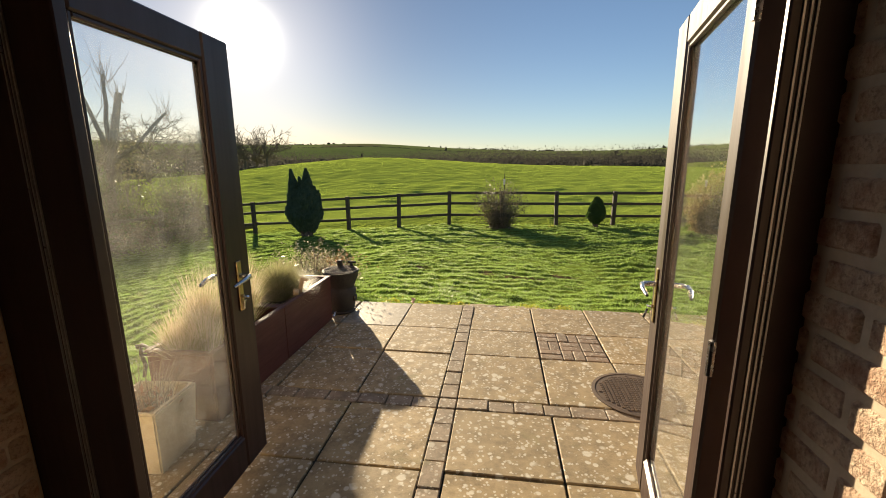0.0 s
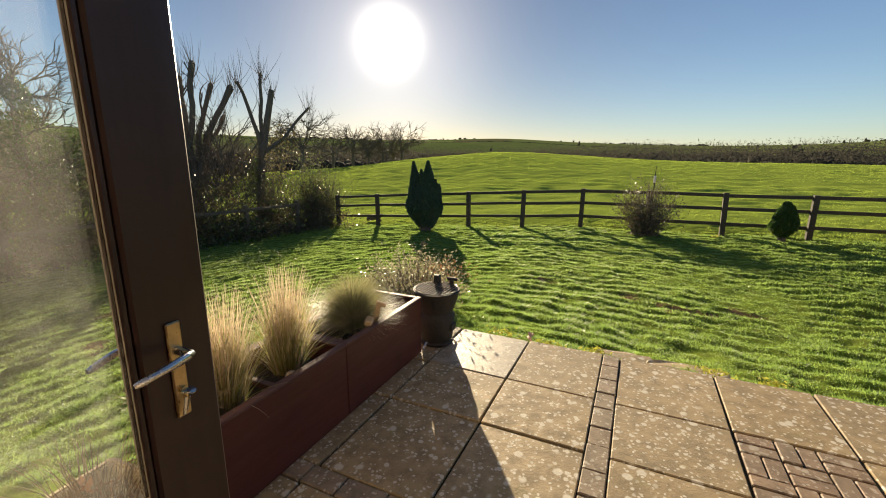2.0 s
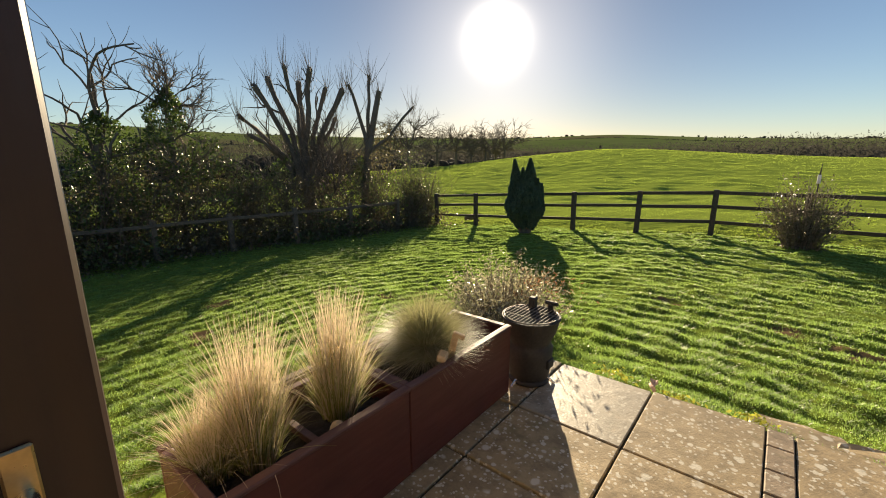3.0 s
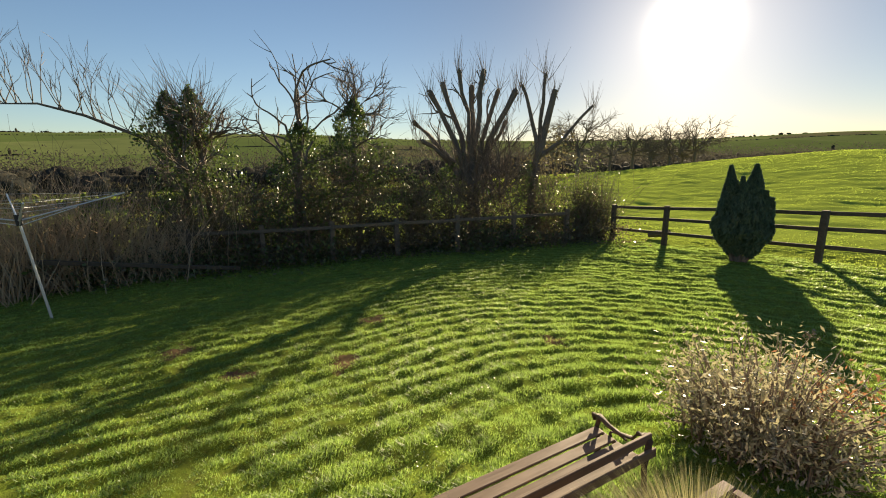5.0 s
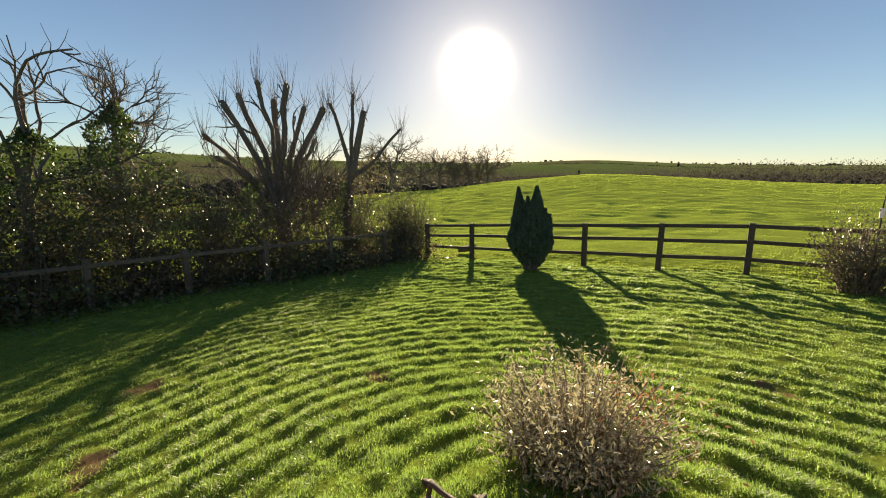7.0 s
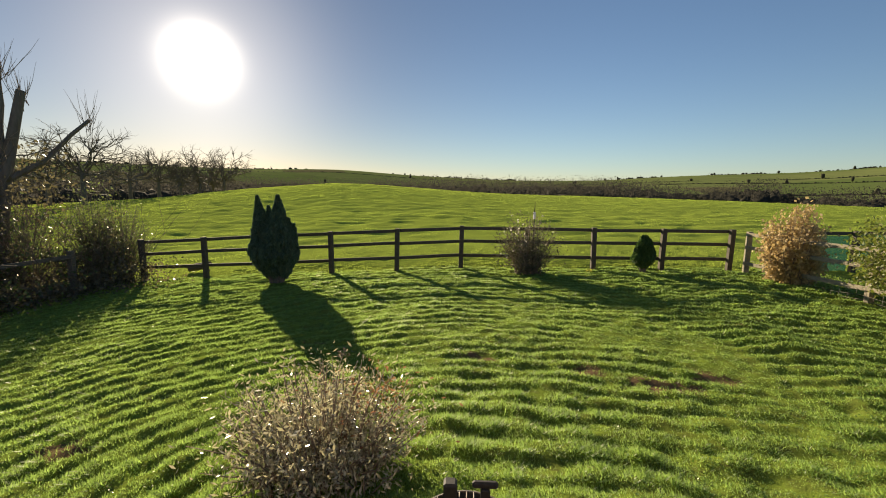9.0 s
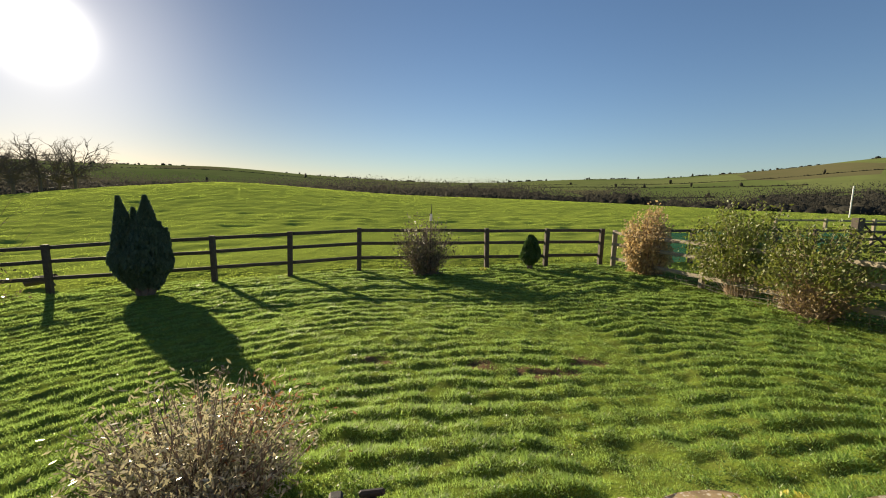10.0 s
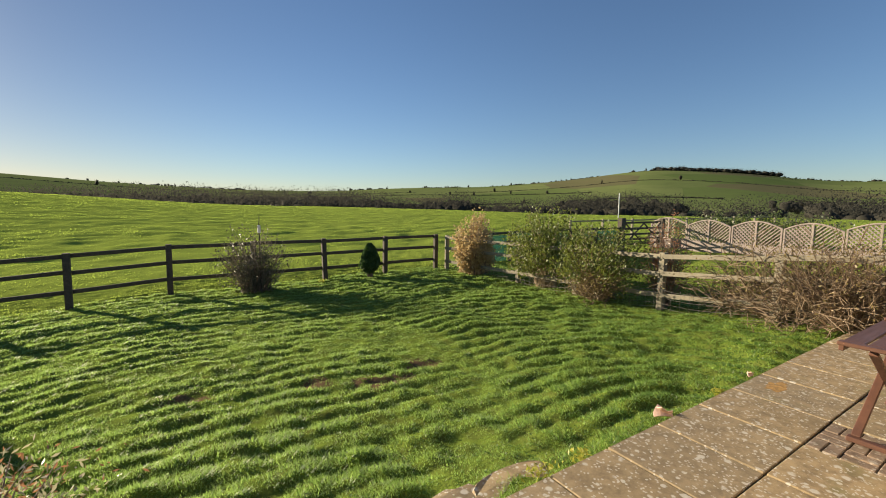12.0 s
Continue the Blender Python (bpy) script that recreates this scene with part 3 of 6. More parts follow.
# ---------------------------------------------------------------- fences
def fence_post(x, y, tall, parent, material, w=0.06, name="post"):
    z = float(height(np.array([x]), np.array([y]), False)[0])
    bm = boxed((-w, -w, -0.25), (w, w, tall), 0.006)
    ob = part(name, bm, material, parent)
    ob.location = (x, y, z)
    ob.rotation_euler = (radians(rng.uniform(-1.2, 1.2)), radians(rng.uniform(-1.2, 1.2)), radians(rng.uniform(-3, 3)))
    return z


def fence_rail(a, b, parent, material, deep=0.038, tall=0.088, out=0.0, name="rail"):
    a, b = Vector(a), Vector(b)
    d = b - a
    bm = boxed((-d.length / 2, -deep / 2, -tall / 2), (d.length / 2, deep / 2, tall / 2), 0.006)
    ob = part(name, bm, material, parent)
    ob.location = (a + b) / 2
    yaw = math.atan2(d.y, d.x)
    ob.rotation_euler = (radians(rng.uniform(-2, 2)), -math.asin(d.z / d.length), yaw)
    return ob


def post_and_rail(name, spots, tops, rails, material, label, offset, w=0.06):
    fence = thing(name, (0, 0, 0), label, "fence", kind="structure")
    zs = [fence_post(px, py, tops, fence, material, w) for px, py in spots]
    for (ax, ay), (bx, by), za, zb in zip(spots, spots[1:], zs, zs[1:]):
        for h in rails:
            fence_rail((ax + offset[0], ay + offset[1], za + h + rng.uniform(-0.015, 0.015)), (bx + offset[0], by + offset[1], zb + h + rng.uniform(-0.015, 0.015)), fence, material)
    return fence


FIELD_X = [-9.94, -8.14, -6.34, -4.545, -2.72, -0.948, 0.85, 2.65, 4.464, 6.25]
field_spots = [(fx, 14.25 + 0.011 * (fx + 9.94)) for fx in FIELD_X]
post_and_rail("field_fence", field_spots, 1.15, (1.08, 0.73, 0.33), FENCEWOOD, "dark weathered three-rail wooden field fence", (0, 0.075))
post_and_rail("far_field_fence", [(6.25 + 1.62 * k, 14.5) for k in range(1, 7)], 1.15, (1.08, 0.73), FENCEWOOD, "dark wooden fence with green netting behind shrubs", (0, 0.075))
hedge_spots = [(-9.94 - 0.41 * k - 0.012 * k * k, 14.25 - 1.75 * k) for k in range(0, 10)]
post_and_rail("hedge_fence", hedge_spots[1:], 1.1, (0.95,), HEDGERAIL, "old wooden rail fence overgrown by a dark hedge", (0.07, 0))
side_spots = [(6.55, 14.2), (6.75, 12.85), (6.95, 11.27), (7.02, 9.4), (7.05, 7.4), (7.1, 5.6), (7.2, 3.8)]
post_and_rail("side_fence", side_spots, 1.12, (1.05, 0.72, 0.3), PALERAIL, "pale sunlit wooden rail fence with wire mesh beside shrubs", (-0.07, 0), 0.055)


# ---------------------------------------------------------------- house and doorway
OPEN_L, OPEN_R, HEAD = -0.60, 1.40, 2.17
wall = thing("wall_south", (0, 0, 0), "thick old brick house wall round the doorway", "wall", kind="structure")
part("wall_left", boxed((-3.2, 0.55, -0.3), (OPEN_L - 0.012, 1.20, 3.2)), MORTAR, wall)
part("wall_right", boxed((OPEN_R + 0.004, 0.55, -0.3), (8.0, 1.20, 3.2)), MORTAR, wall)
# lintel and room lie out of view; dark colours hold down bounced light
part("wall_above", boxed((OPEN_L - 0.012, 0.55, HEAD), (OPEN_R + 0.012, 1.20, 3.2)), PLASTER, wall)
floor = part("floor", boxed((-3.2, -4.5, -0.2), (8.0, 1.195, 0.02)), ROOMFLOOR)
tagged(floor, "reddish tiled room floor behind the doorway", "floor", kind="structure")
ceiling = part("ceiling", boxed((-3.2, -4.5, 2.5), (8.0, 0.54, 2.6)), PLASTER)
tagged(ceiling, "plain plastered room ceiling", "ceiling", kind="structure")
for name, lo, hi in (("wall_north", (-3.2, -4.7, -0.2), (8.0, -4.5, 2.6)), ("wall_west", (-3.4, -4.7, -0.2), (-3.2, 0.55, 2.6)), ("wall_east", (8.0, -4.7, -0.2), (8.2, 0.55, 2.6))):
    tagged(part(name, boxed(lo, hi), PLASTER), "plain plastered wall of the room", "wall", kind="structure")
tagged(part("threshold", boxed((-0.268, 1.1, 0.0), (1.298, 1.206, 0.085), 0.01), DOORWOOD), "dark wooden door sill", "threshold", kind="structure")

# brick reveals on both sides of the opening
for side, x0 in ((-1, OPEN_L - 0.1), (1, OPEN_R)):
    z, course = 0.025, 0
    while z < HEAD - 0.03:
        y = 0.552 - (0.11 if course % 2 else 0.0)
        while y < 1.15:
            a, b = max(y, 0.552), min(y + 0.213, 1.16)
            if b - a > 0.04:
                ob = part("brick", boxed((0.0, -(b - a) / 2, -0.032), (0.1, (b - a) / 2, 0.032), 0.009), BRICK, wall)
                push = rng.uniform(-0.004, 0.003)
                ob.location = (x0 + push, (a + b) / 2, z + 0.033)
                ob.rotation_euler = (radians(rng.uniform(-1, 1)), 0, radians(rng.uniform(-1.2, 1.2)))
            y += 0.223
        z += 0.076
        course += 1

door_frame = thing("door_frame", (0, 0, 0), "dark brown wooden frame of the open patio doors", "door frame", kind="structure")
for fx0, fx1, sx, fy in ((OPEN_L - 0.01, -0.27, -0.43, 1.165), (1.29, OPEN_R + 0.02, 1.31, 1.13)):
    part("jamb", boxed((fx0, fy, 0.0), (fx1, 1.203 if fx0 < 0 else 1.146, HEAD), 0.004), DOORWOOD, door_frame)
    for dx in (0.0, 0.012, 0.022):
        part("seal", boxed((sx + dx, fy - 0.004, 0.09), (sx + dx + 0.004, fy + 0.002, HEAD - 0.08)), STEELBAR, door_frame, "shiny weather seal strip")
part("head", boxed((-0.268, 1.102, HEAD - 0.075), (1.298, 1.2, HEAD + 0.002), 0.006), DOORWOOD, door_frame)


def door_leaf(name, hinge, free, label, inner, P):
    """A glazed leaf from its hinge to its free edge, seen from above; inner: the side with the knob-like parts, +1 or -1."""
    hinge, free = Vector((*hinge, 0)), Vector((*free, 0))
    w = (free - hinge).length
    leaf = thing(name, (hinge.x, hinge.y, 0.09), label, "door", "patio door leaves")
    leaf.rotation_euler = (0, 0, math.atan2(free.y - hinge.y, free.x - hinge.x))
    H, T, S, B, U = 1.994, 0.028, 0.175, 0.17, 0.105
    part("stile", boxed((0, -T, 0), (P, T, H), 0.007), DOORWOOD, leaf)
    lock = part("stile", boxed((w - S, -T, 0), (w, T, H), 0.007), DOORWOOD, leaf)
    part("top_rail", boxed((P + 0.001, -T + 0.002, H - U), (w - S - 0.001, T - 0.002, H), 0.007), DOORWOOD, leaf)
    part("bottom_rail", boxed((P + 0.001, -T + 0.002, 0), (w - S - 0.001, T - 0.002, B), 0.007), DOORWOOD, leaf)
    pane = part("pane", boxed((P, -0.004, B), (w - S, 0.004, H - U)), GLASS, leaf, "clear glass pane with dusty smears")
    pane.visible_shadow = False
    for side in (-1, 1):
        y0, y1 = (0.005, 0.02) if side > 0 else (-0.02, -0.005)
        for lo, hi in (((P, y0, B), (P + 0.016, y1, H - U)), ((w - S - 0.016, y0, B), (w - S, y1, H - U)), ((P + 0.016, y0, B), (w - S - 0.016, y1, B + 0.016)), ((P + 0.016, y0, H - U - 0.016), (w - S - 0.016, y1, H - U))):
            part("glazing_bead", boxed(lo, hi, 0.004), DOORWOOD, leaf)
    part("spacer", boxed((P + 0.017, -0.0035, B + 0.017), (P + 0.024, 0.0035, H - U - 0.017)), STEELBAR, leaf, "thin bright spacer bar")
    part("edge_strip", boxed((w + 0.0005, -0.011, 0.12), (w + 0.003, 0.011, H - 0.12)), STEELBAR, leaf, "steel lock strip")
    for hz in (0.2, 1.0, 1.8):
        part("hinge", rod(bmesh.new(), (-0.006, inner * 0.03, hz - 0.045), (-0.006, inner * 0.03, hz + 0.045), 0.009), CHROME, leaf, "metal hinge barrel")
    for side in (-1, 1):
        y = side * (T + 0.004)
        plate = part("handle_plate", boxed((w - 0.115, min(y - side * 0.004, y + side * 0.004), 0.79), (w - 0.08, max(y - side * 0.004, y + side * 0.004), 1.03), 0.003), BRASS, lock, "worn brass lock plate")
        t = Tubes(10)
        pts = [Vector((w - 0.097, y, 0.96)), Vector((w - 0.097, y + side * 0.03, 0.96)), Vector((w - 0.097, y + side * 0.05, 0.96)), Vector((w - 0.11, y + side * 0.058, 0.96)), Vector((w - 0.16, y + side * 0.06, 0.956)), Vector((w - 0.21, y + side * 0.052, 0.945)), Vector((w - 0.222, y + side * 0.05, 0.943))]
        t.add(pts, [0.012, 0.011, 0.0105, 0.0105, 0.0095, 0.0085, 0.006])
        link_mesh("lever", t.mesh("lever"), CHROME, lock, "chrome lever handle")
        bm = rod(bmesh.new(), (w - 0.097, y, 0.86), (w - 0.097, y + side * 0.012, 0.86), 0.009, 12)
        part("keyhole", bm, BRASS, lock, "brass lock cylinder")
    y = inner * (T + 0.02)
    for k in range(2):
        bm = boxed((-0.004, -0.0015, -0.055), (0.005, 0.0015, -0.012), 0.001)
        lathe(bm, [(0.002, -0.0), (0.012, 0.001), (0.012, 0.004), (0.002, 0.005)], 12)
        key = part("key", bm, CHROME, lock, "small steel key hanging in the lock")
        key.location = (w - 0.097 + 0.008 * k, y + inner * 0.004 * k, 0.855)
        key.rotation_euler = (0.15 * k, 0.2 - 0.5 * k, 1.2 * k)
    return leaf


door_leaf("patio_door", (-0.425, 1.235), (-0.455, 2.058), "open dark brown glazed patio door with brass lock plate", -1, 0.09)
door_leaf("patio_door", (1.328, 1.25), (1.5, 2.135), "open dark brown glazed patio door beside the brick reveal", 1, 0.08)


# ---------------------------------------------------------------- planters with grasses
def planter(y0, y1, label):
    x0, x1, top, t = -1.34, -0.90, 0.44, 0.022
    p = thing("planter", ((x0 + x1) / 2, (y0 + y1) / 2, 0.0), label, "planter", "wooden planters")
    inv = Matrix.Translation((-(x0 + x1) / 2, -(y0 + y1) / 2, 0))
    part("front_panel", boxed((x1 - t, y0, 0.004), (x1, y1, top), 0.004, inv), PLANTERWOOD, p)
    part("back_panel", boxed((x0, y0, 0.004), (x0 + t, y1, top), 0.004, inv), PLANTERWOOD, p)
    part("end_panel", boxed((x0 + t, y0, 0.004), (x1 - t, y0 + t, top), 0.004, inv), PLANTERWOOD, p)
    part("end_panel", boxed((x0 + t, y1 - t, 0.004), (x1 - t, y1, top), 0.004, inv), PLANTERWOOD, p)
    part("rim", boxed((x1 - 0.036, y0 - 0.004, top + 0.001), (x1 + 0.008, y1 + 0.004, top + 0.02), 0.005, inv), RIMWOOD, p, "worn dark wooden rim")
    part("rim", boxed((x0 - 0.008, y0 - 0.004, top + 0.001), (x0 + 0.036, y1 + 0.004, top + 0.02), 0.005, inv), RIMWOOD, p, "worn dark wooden rim")
    part("rim", boxed((x0 + 0.037, y0 - 0.004, top + 0.001), (x1 - 0.037, y0 + 0.036, top + 0.019), 0.005, inv), RIMWOOD, p, "worn dark wooden rim")
    part("rim", boxed((x0 + 0.037, y1 - 0.036, top + 0.001), (x1 - 0.037, y1 + 0.004, top + 0.019), 0.005, inv), RIMWOOD, p, "worn dark wooden rim")
    for px, py in ((x0, y0), (x0, y1), (x1, y0), (x1, y1)):
        sx, sy = (1 if px == x0 else -1), (1 if py == y0 else -1)
        ax, ay = px + sx * 0.024, py + sy * 0.024
        part("corner_post", boxed((min(ax, ax + sx * 0.04), min(ay, ay + sy * 0.04), 0.0), (max(ax, ax + sx * 0.04), max(ay, ay + sy * 0.04), top - 0.003), 0.003, inv), PLANTERWOOD, p)
    part("strut", boxed((x0 + t, (y0 + y1) / 2 - 0.016, top - 0.07), (x1 - t, (y0 + y1) / 2 + 0.016, top - 0.04), 0.003, inv), RIMWOOD, p, "bare wooden cross strut")
    bm = bmesh.new()
    bmesh.ops.create_grid(bm, x_segments=14, y_segments=26, size=0.5)
    for v in bm.verts:
        v.co = ((v.co.x) * (x1 - x0 - 2 * t - 0.004), (v.co.y) * (y1 - y0 - 2 * t - 0.004), 0.345 + 0.03 * noise.noise(v.co * 9) + 0.01 * noise.noise(v.co * 40))
    part("soil", bm, SOIL, p, "dark potting soil", True)


planter(2.315, 3.168, "dark red-brown wooden trough planter holding dry feather grass")
planter(3.173, 4.08, "dark red-brown wooden trough planter holding a round grass tuft")


def ribbons(name, base, tips, bend, width, r, segs=5):
    """Blades that rise from base and bend over towards tips."""
    n = len(base)
    t = np.linspace(0, 1, segs + 1)[None, :, None]
    mid = base + (tips - base) * np.array([0.25, 0.25, 0.75]) + bend
    curve = (1 - t) ** 2 * base[:, None] + 2 * t * (1 - t) * mid[:, None] + t * t * tips[:, None]
    w = r.uniform(0, np.pi, n)
    side = np.stack([np.cos(w), np.sin(w), 0 * w], 1)[:, None] * (width * (1 - 0.85 * t))
    a, b = curve - side, curve + side
    v = np.stack([a, b], 2).reshape(-1, 3)
    k = np.arange(n)[:, None] * (2 * (segs + 1)) + np.arange(segs)[None] * 2
    q = np.stack([k, k + 1, k + 3, k + 2], -1).reshape(-1, 4)
    return tri_mesh(name, v, q)


def feather_grass(x, y, z, tall, seed, label):
    r = np.random.default_rng(seed)
    tuft = thing("feather_grass", (x, y, z), label, "ornamental grass", "grasses in the planters")
    for name, n, material, h, spread in (("plume", 800, DRYGRASS, tall * 1.15, 0.21), ("stem", 650, GREENSTEM, tall * 0.75, 0.19)):
        w, q = r.uniform(0, 2 * np.pi, n), np.sqrt(r.uniform(0, 1, n))
        base = np.stack([0.075 * q * np.cos(w), 0.075 * q * np.sin(w), 0 * w - 0.01], 1)
        reach = q * spread * r.uniform(0.35, 1.3, n)
        wild = r.uniform(0, 1, n) > 0.93
        reach = np.where(wild, reach * 1.7, reach)
        tips = np.stack([reach * np.cos(w) + r.normal(0, 0.03, n) + 0.02, reach * np.sin(w) + r.normal(0, 0.03, n), h * (0.4 + 0.7 * r.uniform(0, 1, n) ** 0.8) * (1 - 0.25 * (reach / 0.3) ** 2)], 1)
        link_mesh(name, ribbons(name, base, tips, r.normal(0, 0.015, (n, 3)), 0.0017 if name == "plume" else 0.0022, r), material, tuft)


feather_grass(-1.13, 2.57, 0.35, 0.48, 3, "tall blond dry feather grass in the wooden planter")
feather_grass(-1.13, 2.95, 0.35, 0.49, 4, "tall blond dry feather grass in the wooden planter")
feather_grass(-1.2, 2.44, 0.35, 0.28, 5, "short straw-coloured grass drooping over the planter rim")


def fescue(x, y, z, radius):
    r = np.random.default_rng(11)
    tuft = thing("fescue_tuft", (x, y, z), "round grey-green fescue tuft in the wooden planter", "ornamental grass", "grasses in the planters")
    for name, n, low, material, label in (("blade_mass", 7600, 0.2, FESCUE, ""), ("straw_mass", 1900, 0.02, DRYGRASS, "withered straw-coloured blades")):
        d = unit(n, r)
        d[:, 2] = np.abs(d[:, 2]) * 0.9 + low
        d[:, 1] *= 1.12
        tips = d * radius * r.uniform(0.62, 1.04, (n, 1))
        base = d * 0.05 * np.array([1, 1, 0])
        link_mesh(name, ribbons(name, base, tips, np.array([0, 0, 0.03]), 0.0012, r, 4), material, tuft, label)


fescue(-1.16, 3.58, 0.36, 0.36)

stake = thing("split_stake", (-0.965, 3.56, 0.455), "broken pale wooden stake leaning in the planter", "stake")
part("shaft", boxed((-0.018, -0.01, -0.1), (0.018, 0.01, 0.12), 0.004, pose(0, 0, 0, 8, 14, 30)), PALEWOOD, stake)
part("top_piece", boxed((-0.03, -0.012, 0.105), (0.035, 0.012, 0.135), 0.005, pose(0, 0, 0, 8, 20, 30)), PALEWOOD, stake)
chip = thing("wood_chip", (-0.955, 3.47, 0.462), "pale split wood chip resting on the planter rim", "wood chip")
part("block", boxed((-0.025, -0.035, -0.004), (0.025, 0.035, 0.035), 0.008, pose(0, 0, 0, 10, 12, 25)), PALEWOOD, chip)
ball = thing("owl_ornament", (-0.98, 2.83, 0.355), "small tan round-eyed garden ornament in the planter", "ornament")
bm = lathe(bmesh.new(), [(0.012, 0), (0.03, 0.008), (0.034, 0.035), (0.03, 0.06), (0.022, 0.075), (0.006, 0.082)], 16)
part("ornament", bm, PALEWOOD, ball, smooth=True)

# stone trough with dry stalks
trough = thing("stone_trough", (-1.055, 1.995, 0.0), "pale weathered square stone trough with withered plants", "trough")
trough.rotation_euler = (0, 0, radians(5))


def tapered(w0, w1, z0, z1, bm=None):
    bm = bm or bmesh.new()
    a = [bm.verts.new((sx * w0, sy * w0, z0)) for sx, sy in ((-1, -1), (1, -1), (1, 1), (-1, 1))]
    b = [bm.verts.new((sx * w1, sy * w1, z1)) for sx, sy in ((-1, -1), (1, -1), (1, 1), (-1, 1))]
    for k in range(4):
        bm.faces.new((a[k], a[(k + 1) % 4], b[(k + 1) % 4], b[k]))
    return bm, a, b


bm, a, b = tapered(0.138, 0.165, 0.0, 0.36)
bm.faces.new(a[::-1])
_, c, d = tapered(0.165, 0.135, 0.36, 0.362, bm)
_, e, f = tapered(0.135, 0.128, 0.362, 0.3, bm)
bm.faces.new(f)
bmesh.ops.remove_doubles(bm, verts=bm.verts, dist=0.0005)
bmesh.ops.recalc_face_normals(bm, faces=bm.faces)
bmesh.ops.bevel(bm, geom=list(bm.edges), offset=0.008, segments=2, affect="EDGES")
part("basin", bm, TROUGHSTONE, trough)
r2 = np.random.default_rng(23)
n = 130
w, q = r2.uniform(0, 2 * np.pi, n), np.sqrt(r2.uniform(0, 1, n))
base = np.stack([0.12 * q * np.cos(w), 0.12 * q * np.sin(w), 0 * w + 0.3], 1)
tips = base + np.stack([0.16 * q * np.cos(w) + r2.normal(0, 0.05, n), 0.16 * q * np.sin(w) + r2.normal(0, 0.05, n), r2.uniform(0.1, 0.32, n)], 1)
dry = thing("withered_plant", (-1.055, 1.995, 0.0), "withered straw and rust coloured plant in the stone trough", "plant")
link_mesh("stalks", ribbons("stalks", base, tips, r2.normal(0, 0.02, (n, 3)), 0.0022, r2), STRAWTWIG, dry)
link_mesh("leaf_mass", leaves("leaves", base[:130] * 0.9 + np.array([0, 0, 0.05]) + r2.normal(0, 0.04, (130, 3)), 0.05, 0.02, r2), RUSTLEAF, dry)

# ---------------------------------------------------------------- barbecue
bbq = thing("barbecue", (-0.88, 4.31, 0.0), "black enamel bucket barbecue with wire grill on the slabs", "barbecue")
bm = lathe(bmesh.new(), [(0.115, 0.03), (0.132, 0.05), (0.148, 0.19), (0.15, 0.25), (0.139, 0.268), (0.133, 0.285), (0.142, 0.31), (0.168, 0.37), (0.183, 0.435), (0.192, 0.452), (0.192, 0.46), (0.183, 0.461), (0.165, 0.41), (0.1, 0.38)], 32)
part("bowl", bm, BLACKIRON, bbq, smooth=True)
part("base_ring", lathe(bmesh.new(), [(0.11, 0.01), (0.135, 0.012), (0.14, 0.03), (0.11, 0.045)], 24), BLACKIRON, bbq, smooth=True)
for k in range(3):
    w = 2 * math.pi * k / 3 + 0.3
    part("leg", rod(bmesh.new(), (0.12 * math.cos(w), 0.12 * math.sin(w), 0.04), (0.17 * math.cos(w), 0.17 * math.sin(w), 0.0), 0.009), CHROME, bbq, "bare metal leg")
t = Tubes(6)
R = 0.176
for k in range(-6, 7):
    px = k * 0.0265
    h = math.sqrt(max(0, R * R - px * px))
    t.add([Vector((px, -h, 0.468)), Vector((px, h, 0.468))], [0.0022, 0.0022])
t.add([Vector((R * math.cos(2 * math.pi * k / 40), R * math.sin(2 * math.pi * k / 40), 0.467)) for k in range(41)], [0.0035] * 41)
for py in (-0.06, 0.06):
    h = math.sqrt(R * R - py * py)
    t.add([Vector((-h, py, 0.4645)), Vector((h, py, 0.4645))], [0.003, 0.003])
link_mesh("grill", t.mesh("grill"), GRILLWIRE, bbq, "round wire cooking grill")
part("grill_bracket", boxed((-0.085, 0.115, 0.44), (-0.035, 0.165, 0.535), 0.008), BLACKIRON, bbq)
part("grip", boxed((0.02, 0.15, 0.495), (0.115, 0.175, 0.522), 0.008), BLACKIRON, bbq, "black grip")
part("grip_arm", boxed((0.05, 0.14, 0.445), (0.085, 0.16, 0.5), 0.004), BLACKIRON, bbq)
part("side_vent", boxed((0.135, -0.04, 0.13), (0.157, 0.04, 0.19), 0.004), BLACKIRON, bbq)

# ---------------------------------------------------------------- drain cover
cover = thing("drain_cover", (1.73, 2.98, 0.004), "round rusty iron drain cover set in the paving", "drain cover")
part("ring", lathe(bmesh.new(), [(0.285, -0.01), (0.285, 0.004), (0.262, 0.006), (0.258, 0.0)], 40), DRAINIRON, cover)
part("plate", lathe(bmesh.new(), [(0.25, -0.01), (0.255, 0.003), (0.1, 0.0032)], 40), DRAINIRON, cover)
bm = bmesh.new()
for i in range(-9, 10):
    for j in range(-9, 10):
        if math.hypot(i, j) * 0.026 < 0.235:
            box(bm, (i * 0.026 - 0.0085, j * 0.026 - 0.0085, 0.003), (i * 0.026 + 0.0085, j * 0.026 + 0.0085, 0.0085))
studs = part("studs", bm, DRAINIRON, cover)

